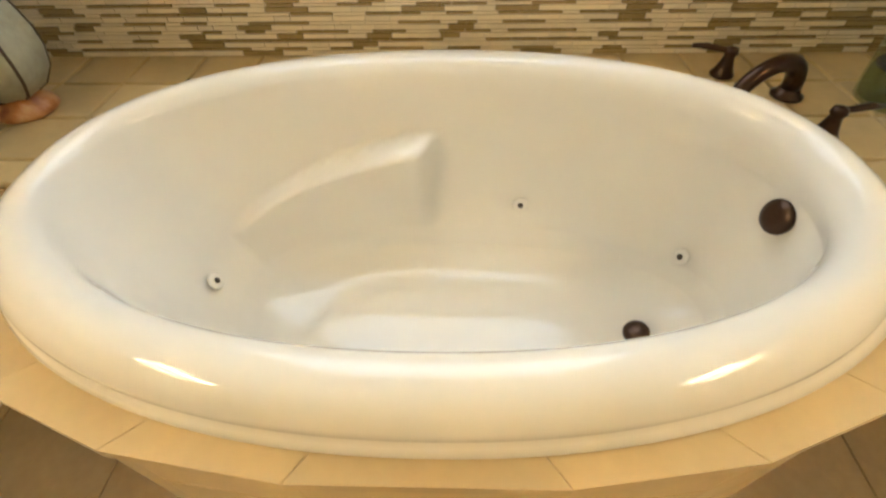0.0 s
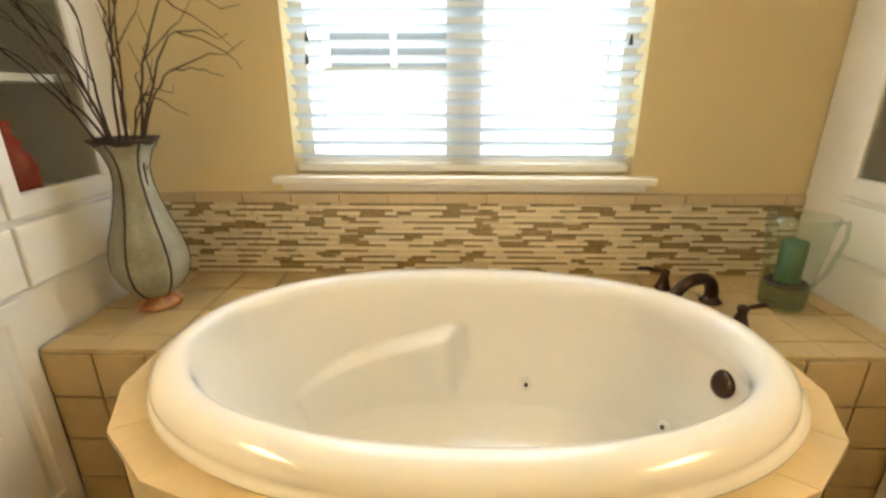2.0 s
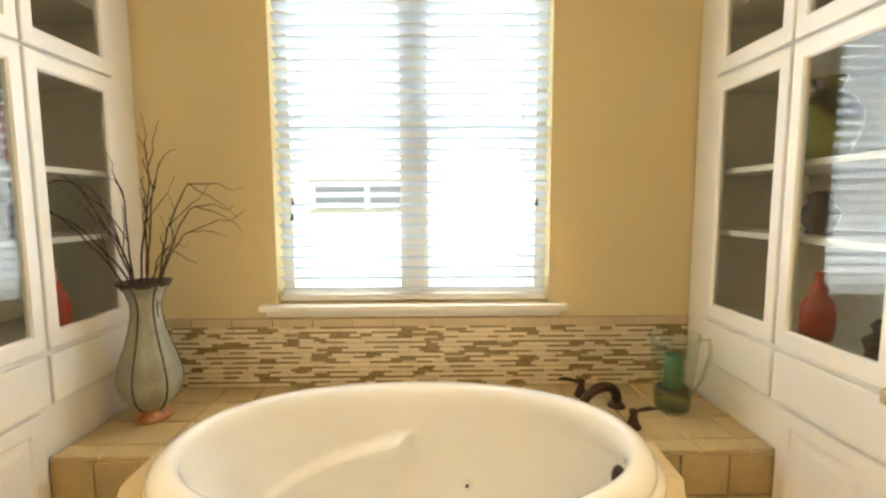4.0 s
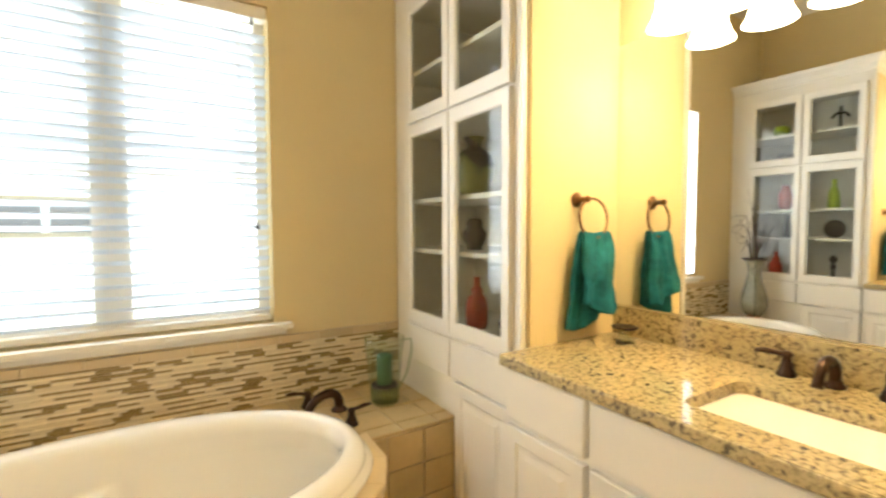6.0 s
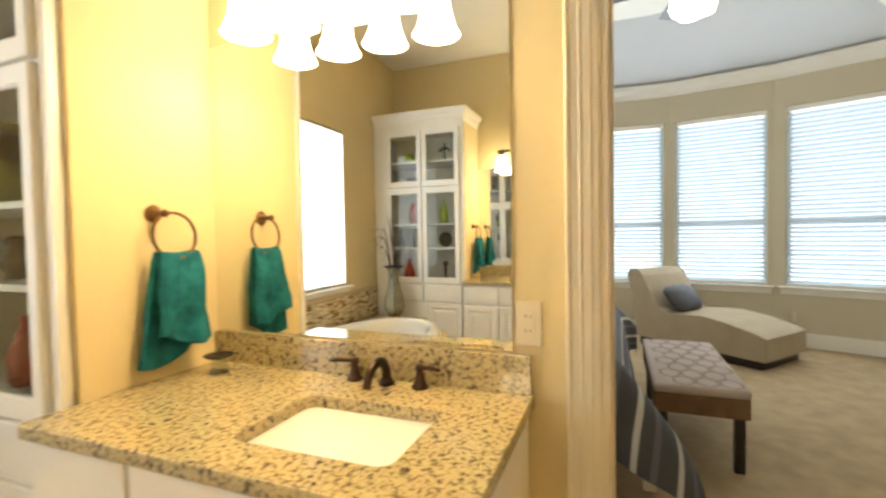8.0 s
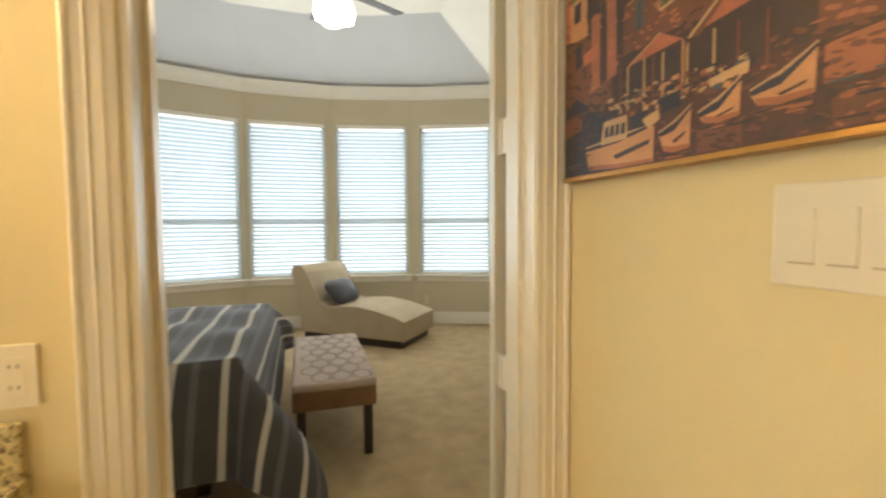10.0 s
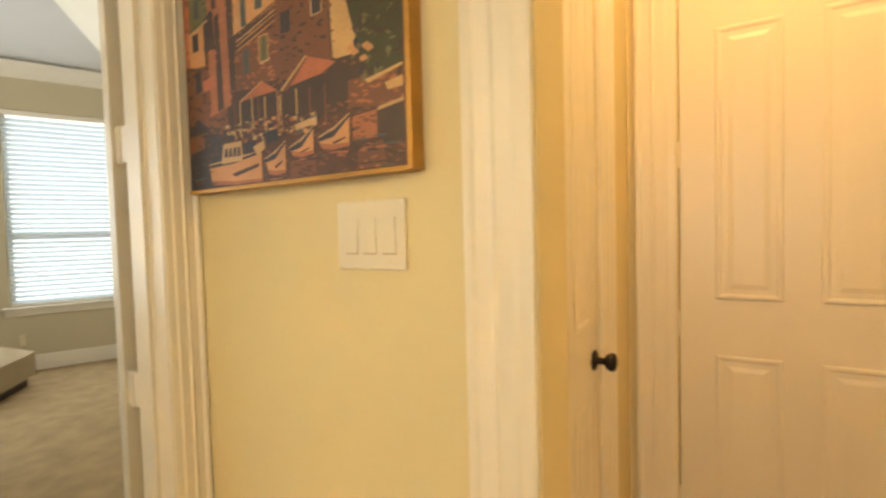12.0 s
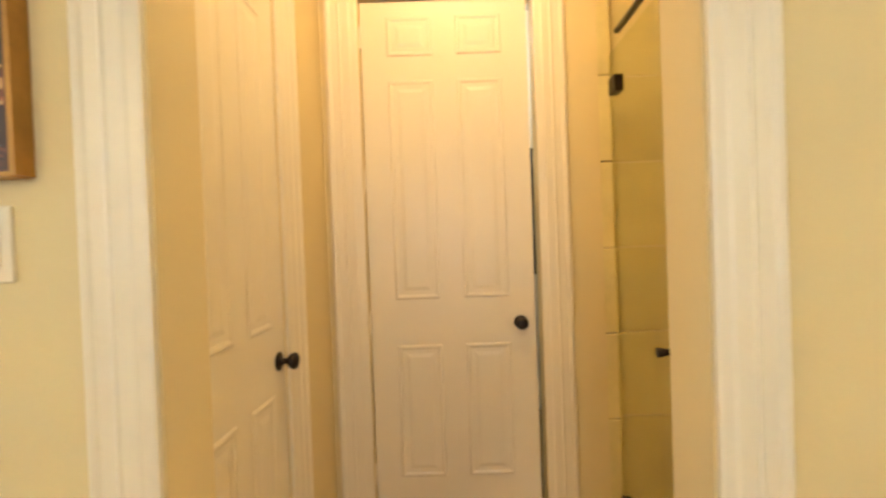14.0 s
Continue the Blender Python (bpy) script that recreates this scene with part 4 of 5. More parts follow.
def vanity(side, which):
    g = "vanity cabinets"
    root = empty("vanity_cabinet", (sx(side, 1.3), -1.43, 0), "white painted vanity cabinet with drawers and doors", "cabinet", g)
    under(root, part("body", sbox(side, 1.06, 1.584, VY0, VY1, 0.09, 0.868), WHITE, None))
    under(root, part("toe_kick", sbox(side, 1.12, 1.584, VY0, VY1, 0.0, 0.09), WHITE, None))
    before = set(bpy.data.objects)
    for y0, y1 in ((-1.228, -0.918), (-1.955, -1.246)):
        raised_front(side, "drawer_front", None, y0, y1, 0.700, 0.855, 1.06, False)
    for y0, y1 in ((-1.228, -0.918), (-1.596, -1.246), (-1.955, -1.606)):
        raised_front(side, "cabinet_door", None, y0, y1, 0.115, 0.680, 1.06)
    for ob in set(bpy.data.objects) - before:
        under(root, ob)
    # worktop with the basin cut out
    top = empty("granite_countertop", (sx(side, 1.3), -1.43, 0.87), "speckled gold and brown granite vanity top", "countertop", "vanity tops")
    X0, X1, Y0, Y1 = 1.125, 1.40, -1.80, -1.425
    T0, T1, U0, U1 = 1.028, 1.587, -1.980, -0.9055
    n = 10
    inner, outer = [], []
    for (cx_, cy_, a0) in ((X1 - 0.035, Y1 - 0.035, 0), (X0 + 0.035, Y1 - 0.035, 90), (X0 + 0.035, Y0 + 0.035, 180), (X1 - 0.035, Y0 + 0.035, 270)):
        for k in range(n):
            t = radians(a0 + 90 * k / (n - 1))
            inner.append((cx_ + 0.035 * math.cos(t), cy_ + 0.035 * math.sin(t)))
            ox, oy = {0: (T1, U1), 90: (T0, U1), 180: (T0, U0), 270: (T1, U0)}[a0]
            outer.append((ox, oy))
    def lift(loop, z, grow=0.0):
        return [(sx(side, x), y, z) for x, y in loop]
    bm = bmesh.new()
    rings([lift(outer, 0.868), lift(outer, 0.900), lift(inner, 0.900), lift(inner, 0.868), lift(outer, 0.868)], bm)
    bmesh.ops.remove_doubles(bm, verts=bm.verts, dist=1e-5)
    under(top, part("slab", bm, GRANITE, None))
    under(top, part("edge_nosing", sbox(side, T0 - 0.006, T0 + 0.004, U0, U1 - 0.001, 0.866, 0.899, 0.005), GRANITE_EDGE, None, "chiselled granite front edge"))
    under(top, part("backsplash", sbox(side, 1.566, 1.5868, U0 + 0.005, U1 - 0.0012, 0.9005, 1.000, 0.002), GRANITE, None, "granite backsplash"))
    sink = empty("basin", (sx(side, 1.25), -1.6, 0.75), "white rectangular undermount washbasin", "sink", "washbasins")
    prof = [(-0.012, 0.8675), (0.0, 0.867), (0.004, 0.84), (0.012, 0.79), (0.03, 0.762), (0.07, 0.752), (0.11, 0.750)]
    mx, my = (X0 + X1) / 2, (Y0 + Y1) / 2
    loops_ = []
    for k, z in prof:
        loops_.append([(sx(side, x + (mx - x) * k / 0.13), y + (my - y) * k / 0.18, z) for x, y in inner])
    under(sink, part("bowl", rings(loops_, None, True, False, True), PORCELAIN, None, "", True))
    under(sink, disc(0.018, 0.004, (sx(side, mx), my, 0.751), (0, 0, 1), BRONZE, "drain", "dark bronze drain", None))
    tap = empty("basin_faucet", (sx(side, 1.53), -1.578, 0.9), "oil-rubbed bronze widespread basin faucet", "faucet", "basin faucets")
    under(tap, part("spout", spout((sx(side, 1.535), -1.578, 0.9), (sx(side, -1), 0), 0.105, 0.072, 0.012), BRONZE, None, "", True))
    under(tap, part("handle", handle((sx(side, 1.538), -1.475, 0.9), (sx(side, -0.5), 0.9), 0.85), BRONZE, None, "", True))
    under(tap, part("handle", handle((sx(side, 1.532), -1.682, 0.9), (sx(side, -0.35), -0.95), 0.85), BRONZE, None, "", True))
    mir = solid("mirror", sbox(side, 1.5815, 1.5868, -1.928, -0.9065, 1.005, 1.955, 0.002), MIRROR, "large plain wall mirror over the vanity", "mirror", group="vanity mirrors")
    # light bar
    bar = empty("vanity_light", (sx(side, 1.55), -1.43, 2.09), "bronze four-light vanity bar with white bell shades, lit", "wall lamp", "vanity lights")
    bar.location = (0, 0, 0)
    bpy.context.view_layer.update()
    under(bar, part("back_plate", sbox(side, 1.560, 1.586, -1.50, -1.36, 2.05, 2.17, 0.01), BRONZE, None))
    under(bar, part("bar", sbox(side, 1.510, 1.535, -1.74, -1.12, 2.085, 2.115, 0.006), BRONZE, None))
    under(bar, part("bracket", sbox(side, 1.53, 1.57, -1.45, -1.41, 2.085, 2.115, 0.004), BRONZE, None))
    for y in (-1.175, -1.345, -1.515, -1.685):
        c = (sx(side, 1.473), y, 0)
        arm = tube([(sx(side, 1.515), y, 2.10), (sx(side, 1.49), y, 2.112), (sx(side, 1.473), y, 2.10), (sx(side, 1.473), y, 2.07)], 0.008, 8)
        lathe([(0.024, 2.04), (0.028, 2.05), (0.026, 2.07), (0.012, 2.08)], c, 18, arm)
        under(bar, part("arm", arm, BRONZE, None, "", True))
        under(bar, part("shade", lathe([(0.026, 2.045), (0.034, 2.035), (0.041, 2.0), (0.048, 1.955), (0.060, 1.920), (0.070, 1.905), (0.068, 1.905), (0.058, 1.922), (0.046, 1.957), (0.038, 2.0), (0.028, 2.036)], c, 24, cap0=False, cap1=False), SHADE, None, "glowing white bell shade", True))
        bulb("vanity_bulb", (sx(side, 1.473), y, 1.94), BULB_POWER, WARM, 0.035)
    # towel ring and towel on the side of the tall cabinet
    ring = empty("towel_ring", (sx(side, 1.37), -0.905, 1.39), "aged bronze towel ring on the wall", "towel ring", "towel rings")
    b = lathe([(0.026, 0), (0.027, 0.006), (0.018, 0.012), (0.010, 0.02), (0.009, 0.045), (0.013, 0.052), (0.008, 0.06)], segs=18)
    bmesh.ops.rotate(b, verts=b.verts, matrix=Matrix.Rotation(radians(90), 3, "X"))
    bmesh.ops.translate(b, verts=b.verts, vec=(sx(side, 1.365), -0.904, 1.39))
    under(ring, part("post", b, BRASS, None, "", True))
    pts = []
    for k in range(33):
        t = 2 * math.pi * k / 32
        pts.append((sx(side, 1.395 + 0.070 * math.sin(t)), -0.955 + 0.006 * math.cos(t), 1.325 + 0.068 * math.cos(t)))
    under(ring, part("ring", tube(pts, 0.0048, 8), BRASS, None, "", True))
    towel = empty("hand_towel", (sx(side, 1.40), -0.95, 1.2), "folded teal terry hand towel hanging from the ring", "towel", "teal hand towels")

    def hang(u, v, front):
        """A point on the middle of a hanging layer: u across from -1 to 1, v down from the ring to the hem."""
        half = (0.060 + 0.026 * v ** 0.6) if front else (0.058 + 0.030 * v ** 0.6)
        x = (1.402 - 0.004 * v if front else 1.397 - 0.024 * v) + half * u
        fold = 0.010 * math.sin(4.4 * u + 1.1 + 1.5 * v) * (0.25 + 0.9 * v) + 0.0035 * math.sin(11 * u + 5 * v) + 0.004 * math.sin(9 * v + 2.5 * u)
        y = (-0.957 - 0.024 * v ** 0.5 if front else -0.950 + 0.016 * v ** 0.5) + fold * (1 if front else 0.6)
        drop = (0.262 + 0.012 * u) if front else (0.318 - 0.020 * u)
        z = 1.275 + 0.006 * u * u - drop * v - 0.012 * math.sin(2.6 * u + (0.6 if front else 2.0)) * v ** 4
        return Vector((x, min(y, -0.916), z))

    for front, nm in ((True, "front_layer"), (False, "back_layer")):
        loops_ = []
        for r in range(31):
            v = r / 30
            th = 0.0075 * (1 + 0.25 * (v > 0.93)) * (0.55 if 0.60 < v < 0.74 else 1)
            edge = [hang(-1 + 2 * i / 30, v, front) for i in range(31)]
            loops_.append([(sx(side, p.x), p.y - th, p.z) for p in edge] + [(sx(side, p.x), min(p.y + th, -0.908), p.z) for p in reversed(edge)])
        under(towel, part(nm, rings(loops_, None, True, True, True), TEAL, None, "", True))
    for v in (0.60, 0.74):
        under(towel, part("woven_band", tube([(sx(side, p.x), p.y - 0.006, p.z) for p in (hang(-0.97 + 1.94 * i / 24, v, True) for i in range(25))], 0.0028, 6), TEAL, None, "raised woven band"))
    return root


for which, side in SIDES.items():
    vanity(side, which)

dish = empty("soap_stand", (1.47, -1.03, 0.9), "small glass stand with dark rimmed soap dish", "soap dish")
under(dish, part("glass_foot", lathe([(0.030, 0.0), (0.031, 0.004), (0.024, 0.012), (0.020, 0.03), (0.028, 0.05), (0.027, 0.05), (0.018, 0.03), (0.022, 0.012)], (1.47, -1.03, 0.9), 20, cap1=False), GLASS, None, "", True))
under(dish, part("rim", lathe([(0.010, 0.048), (0.040, 0.050), (0.044, 0.056), (0.040, 0.057), (0.01, 0.053)], (1.47, -1.03, 0.9), 20), BLACKMETAL, None, "dark shallow dish", True))


def plate(name, label, width, height, place, gangs, kind_):
    root = empty(name, (0, 0, 0), label, kind_)
    part("cover", box(-width / 2, width / 2, 0, 0.006, -height / 2, height / 2, 0.003), PLASTIC, root)
    for i in range(gangs):
        x = (i - (gangs - 1) / 2) * 0.047
        part("rocker", box(x - 0.016, x + 0.016, 0.0055, 0.0080, -0.034, 0.034, 0.0008), PLASTIC, root)
        # a coloured strip stands in for the shade line below each rocker
        part("slot", box(x - 0.016, x + 0.016, 0.0055, 0.0075, -0.0375, -0.0345), GROUT, root, "strip coloured as the shade under the rocker")
    for x in ((-0.047, 0.047) if gangs == 3 else (0,)):
        for z in (-0.05, 0.05):
            part("screw", box(x - 0.002, x + 0.002, 0.0055, 0.0068, z - 0.002, z + 0.002), PLASTIC, root)
    root.matrix_world = place
    return root


plate("light_switch", "off-white triple rocker switch plate on the wall", 0.170, 0.134, Matrix.Translation((0.986, YS + 0.0005, 1.328)), 3, "light switch")
out = empty("wall_outlet", (0, 0, 0), "off-white outlet plate beside the vanity mirror", "outlet")
part("cover", box(-0.034, 0.034, 0, 0.006, -0.0575, 0.0575, 0.003), PLASTIC, out)
part("face", box(-0.017, 0.017, 0.0055, 0.008, -0.034, 0.034, 0.001), PLASTIC, out)
for z in (-0.019, 0.019):
    for x in (-0.006, 0.006):
        part("slot", box(x - 0.001, x + 0.001, 0.0075, 0.0085, z - 0.004, z + 0.004), DARKPOT, out)
out.matrix_world = Matrix.Translation((XE - 0.0005, -1.967, 1.082)) @ Matrix.Rotation(radians(90), 4, "Z")

# ---- canvas print: harbour houses and boats ----
pic = empty("canvas_print", (1.2, YS, 1.7), "framed canvas of a harbour with boats and terracotta houses", "picture")
PX0, PX1, PZ0, PZ1 = 0.862, 1.545, 1.442, 2.36
PY = YS + 0.034
P0 = mat("paint_umber", (0.10, 0.035, 0.018), 0.5, var=0.45, scale=9, grain=80, bump=0.2)
under(pic, part("canvas", box(PX0 + 0.006, PX1, YS + 0.002, PY, PZ0 + 0.006, PZ1, 0.002), P0, None))
fb = box(PX0 - 0.004, PX0 + 0.006, YS + 0.001, PY + 0.004, PZ0, PZ1 + 0.004)
box(PX0 + 0.006, PX1, YS + 0.001, PY + 0.004, PZ0 - 0.002, PZ0 + 0.006, bm=fb)
under(pic, part("frame_edge", fb, GILT, None, "thin gilt frame edge"))
PAINTS = {k: mat("paint_" + k, c, 0.5, var=0.30, scale=9, grain=140, bump=0.2) for k, c in {
    "terracotta": (0.33, 0.11, 0.045), "rust": (0.15, 0.056, 0.027), "ochre": (0.50, 0.30, 0.12), "peach": (0.50, 0.235, 0.095), "night": (0.022, 0.020, 0.030), "sea": (0.075, 0.03, 0.018),
    "leaf": (0.045, 0.045, 0.018), "shade": (0.05, 0.026, 0.018), "window": (0.06, 0.075, 0.07), "awning": (0.40, 0.12, 0.055), "glint": (0.50, 0.30, 0.14), "olive": (0.13, 0.115, 0.045)}.items()}
layer = [0]
STROKES = {}


def daub(key, poly, lift=None):
    """A flat patch of paint; u runs from the left of the canvas as one faces it, v up."""
    layer[0] += lift is None
    y = PY + 0.0003 + (layer[0] * 0.000002 if lift is None else lift)
    w, h = PX1 - PX0 - 0.008, 0.918
    b = STROKES.setdefault(key, bmesh.new())
    vs = [b.verts.new((PX1 - 0.001 - u * w, y, PZ0 + 0.007 + max(v, 0.003) * h)) for u, v in poly]
    b.faces.new(vs)


def rect(key, u0, u1, v0, v1, skew=0.0):
    daub(key, [(u0, v0), (u1, v0 + skew), (u1, v1 + skew), (u0, v1)])


# Sketch of the picture: 800 units to its width, 1500 to its height, y counted down from 715 units below the top edge.
def sk(x, y):
    return x / 800, (785 - 35 * x / 800 - y) / 1500


def inside(u, v, poly):
    hit = False
    for (a, b), (c, d) in zip(poly, poly[1:] + poly[:1]):
        if (b > v) != (d > v) and u < (c - a) * (v - b) / (d - b) + a:
            hit = not hit
    return hit


SHAPES = []


def shape(keys, *xy):
    SHAPES.append((keys.split(), [sk(x, y) for x, y in zip(xy[::2], xy[1::2])]))


# ground colours: sky-less row of houses above a dark harbour
shape("shade rust", 0, -740, 800, -740, 800, 620, 0, 620)
shape("night night sea", 0, 560, 230, 580, 230, 800, 0, 800)
shape("sea shade rust", 230, 590, 800, 560, 800, 800, 230, 800)
shape("awning rust", 0, -740, 30, -740, 30, 290, 0, 290)
shape("rust shade", 0, 290, 180, 300, 200, 560, 0, 520)
shape("olive olive leaf", 30, -740, 118, -740, 118, 160, 30, 180)
shape("terracotta awning", 118, -740, 235, -740, 235, 470, 118, 500)
shape("peach", 22, 172, 100, 140, 100, 300, 26, 300)
shape("shade night", 98, 130, 142, 90, 150, 250, 98, 260)
shape("shade", 150, 130, 172, 120, 180, 480, 152, 490)
shape("awning", 84, 360, 146, 345, 146, 390, 86, 402)
shape("peach peach ochre", 235, -740, 405, -740, 405, 170, 235, 230)
shape("shade rust", 205, 70, 236, 90, 236, 560, 215, 540)
shape("rust rust terracotta", 236, 280, 405, 240, 420, 420, 236, 430)
shape("rust rust shade", 405, -740, 572, -740, 590, 420, 405, 440)
shape("ochre ochre glint", 572, -740, 800, -740, 800, 400, 596, 400)
shape("rust shade", 560, -740, 800, -740, 800, -10, 560, 74)
shape("ochre", 590, 70, 740, 30, 740, 400, 602, 404)
shape("leaf leaf shade", 640, 230, 690, 200, 740, 130, 800, 60, 800, 480, 700, 470, 660, 330)
shape("shade night", 250, 440, 400, 470, 400, 560, 240, 560)
shape("shade", 415, 455, 650, 430, 650, 540, 415, 540)
shape("awning awning terracotta", 248, 470, 345, 415, 402, 458)
shape("awning terracotta", 415, 462, 508, 370, 605, 412, 560, 438, 470, 452)
shape("rust", 415, 462, 508, 370, 512, 380, 440, 470)
shape("rust terracotta", 640, 480, 800, 470, 800, 580, 640, 560)
shape("terracotta rust", 650, 590, 725, 580, 725, 660, 650, 665)
shape("shade", 720, 585, 800, 570, 800, 680, 720, 680)
shape("night", 0, 560, 50, 500, 118, 556)
shape("rust shade", 0, 570, 80, 562, 80, 620, 0, 640)
shape("rust terracotta", 660, 690, 735, 670, 745, 745, 665, 755)
shape("rust sea", 440, 705, 530, 700, 530, 760, 440, 765)
rg = random.Random(8)
for k, (ks, poly) in enumerate(SHAPES):
    daub(ks[0], [(min(0.992, max(0.004, u)), min(0.995, v)) for u, v in poly], -0.00029 + k * 0.000003)
NU_, NV_ = 84, 110
for j in range(NV_):
    for i in range(NU_):
        u, v = (i + rg.uniform(0.1, 0.9)) / NU_, (j + rg.uniform(0.1, 0.9)) / NV_
        keys = ["shade"]
        for ks, poly in SHAPES:
            if inside(u, v, poly):
                keys = ks
        key = rg.choice(keys)
        if key == keys[0] or rg.random() < 0.6:
            continue
        a, b, t = rg.uniform(0.006, 0.014), rg.uniform(0.002, 0.006), rg.uniform(-0.5, 0.3)
        daub(key, [(min(0.992, max(0.004, u + a * p * math.cos(t) - b * q * math.sin(t))), min(0.995, max(0.002, v + a * p * math.sin(t) * 0.74 + b * q * math.cos(t) * 0.74))) for p, q in ((-1, -0.7), (0.2, -1), (1, -0.5), (0.9, 0.8), (-0.3, 1), (-1, 0.6))], -rg.uniform(0.00002, 0.00016))


def stroke(key, *xy):
    daub(key, [sk(x, y) for x, y in zip(xy[::2], xy[1::2])])


def pane_at(x, y, w_, h_, frame="glint", glass="window"):
    """A painted window with a lit sill and one dark bar."""
    stroke(frame, x - 4, y - 4, x + w_ + 3, y - 6, x + w_ + 3, y + h_ + 2, x - 4, y + h_ + 5)
    stroke(glass, x, y, x + w_, y - 2, x + w_, y + h_, x, y + h_ + 1)
    stroke("shade", x + w_ * 0.45, y, x + w_ * 0.58, y, x + w_ * 0.58, y + h_, x + w_ * 0.45, y + h_)


for row in range(8):
    y = 105 - 112 * row
    pane_at(268, y, 24, 100 - 22 * (row > 0), "ochre")
    pane_at(328, y - 24, 30, 82, "ochre")
    pane_at(410, y - 96, 34, 90, "terracotta", "shade")
    pane_at(500, y - 126, 40, 70, "ochre", "shade")
    pane_at(54, y - 66, 26, 72, "olive")
    pane_at(140, y - 70, 22, 66, "awning", "shade")
pane_at(42, 170, 30, 66, "peach", "night")
pane_at(535, 176, 30, 70, "glint", "night")
pane_at(425, 205, 34, 70, "rust", "night")
pane_at(342, 262, 32, 84, "peach", "olive")
pane_at(272, 290, 26, 84, "rust", "window")
pane_at(640, 84, 34, 84, "ochre", "shade")
pane_at(760, 40, 30, 84, "rust", "night")
stroke("awning", 616, 90, 638, 86, 638, 170, 616, 174)
stroke("awning", 678, 80, 700, 74, 700, 150, 678, 158)
stroke("night", 50, 330, 76, 318, 78, 396, 50, 404)
stroke("glint", 24, 166, 104, 134, 120, 128, 120, 136, 30, 176)
for dy in (0, 14, 34):
    stroke("peach" if dy else "glint", 248, 250 + dy, 405, 186 + dy, 405, 190 + dy, 248, 255 + dy)
stroke("shade", 236, 226, 405, 160, 405, 166, 236, 233)
stroke("shade", 572, 72, 792, -4, 792, 6, 572, 84)
stroke("glint", 342, 350, 380, 342, 380, 350, 342, 358)
stroke("peach", 250, 468, 345, 413, 348, 417, 256, 474)
stroke("ochre", 415, 462, 508, 367, 512, 372, 420, 468)
rl = random.Random(5)
for k in range(150):
    x, y = min(792, rl.gauss(716, 40)), rl.uniform(120, 470)
    if x < 716 - (y - 60) * 0.22:
        continue
    l, t = rl.uniform(14, 34), rl.uniform(0, 6.3)
    stroke(rl.choice(("leaf", "leaf", "shade", "olive", "night")), x, y, x + l * math.cos(t + 0.25), y + l * math.sin(t + 0.25), min(794, x + 1.3 * l * math.cos(t)), y + 1.3 * l * math.sin(t), x + l * math.cos(t - 0.25), y + l * math.sin(t - 0.25))
for x, y in ((640, 380), (694, 394), (652, 396), (684, 384), (676, 420)):
    stroke("peach", x, y, x + 18, y - 8, x + 24, y + 8, x + 6, y + 14)
stroke("ochre", 690, 488, 792, 460, 792, 468, 700, 500)
stroke("ochre", 725, 574, 792, 558, 792, 568, 725, 584)
stroke("ochre", 745, 508, 792, 496, 792, 526, 752, 530)
# crowd of masts, nets and crates behind the boats
for x in (226, 300, 326, 352, 402, 412, 470, 516, 566, 250):
    stroke(rl.choice(("ochre", "peach", "shade", "rust")), x, 470 - rl.uniform(-40, 30), x + 5, 470, x + 6, 600, x, 600)
for k in range(130):
    x, y = rl.uniform(180, 560), rl.uniform(545, 612)
    w_, h_ = rl.uniform(5, 22), rl.uniform(3, 14)
    stroke(rl.choice(("glint", "shade", "terracotta", "ochre", "rust", "night", "window", "peach")), x, y, x + w_, y - 2, x + w_, y + h_, x, y + h_)
# four moored boats, each a lit hull with a dark gunwale and its reflection
for x0, x1, yb, yt, yd in ((100, 335, 690, 655, 772), (348, 427, 690, 634, 748), (442, 527, 662, 600, 694), (542, 642, 642, 580, 682)):
    m_ = (x0 + x1) / 2
    stroke("peach", x0, yb + 6, m_, yb - (yb - yt) * 0.35, x1, yt, x1 - 2, yd - 6, m_, yd, x0 + 14, yd - 4)
    stroke("terracotta", x0 + 8, yd - 22, m_, yd - 14, x1 - 4, yd - 16, x1 - 3, yd - 5, m_, yd + 2, x0 + 14, yd - 4)
    stroke("night", x0 - 2, yb, m_, yb - (yb - yt) * 0.3, x1, yt + 2, x1, yt + 10, m_, yb + 2, x0 + 4, yb + 12)
    stroke("shade", x0 + (x1 - x0) * 0.45, yb + (yd - yb) * 0.48, x1 - 12, yb + (yd - yb) * 0.12, x1 - 14, yb + (yd - yb) * 0.28, x0 + (x1 - x0) * 0.5, yb + (yd - yb) * 0.64)
    stroke("glint", x0, yb - 4, m_, yb - (yb - yt) * 0.35 - 6, x1 + 2, yt - 4, x1, yt + 1, m_, yb - (yb - yt) * 0.35 - 1, x0, yb + 1)
    for k in range(14):
        x, y = rl.uniform(x0, x1 - 20), yd + rl.uniform(2, 26)
        stroke(rl.choice(("rust", "terracotta", "shade", "night")), x, y, x + rl.uniform(14, 40), y - 1, x + 30, y + 3, x, y + 4)
stroke("glint", 160, 690, 172, 616, 252, 612, 254, 684)
for q in range(4):
    stroke("night", 174 + 19 * q, 668, 178 + 19 * q, 634, 190 + 19 * q, 632, 189 + 19 * q, 666)
stroke("night", 262, 622, 310, 616, 318, 660, 264, 664)
stroke("ochre", 300, 640, 346, 622, 350, 650, 318, 672)
stroke("night", 352, 596, 400, 590, 404, 630, 356, 636)
stroke("glint", 464, 586, 540, 570, 540, 590, 466, 606)
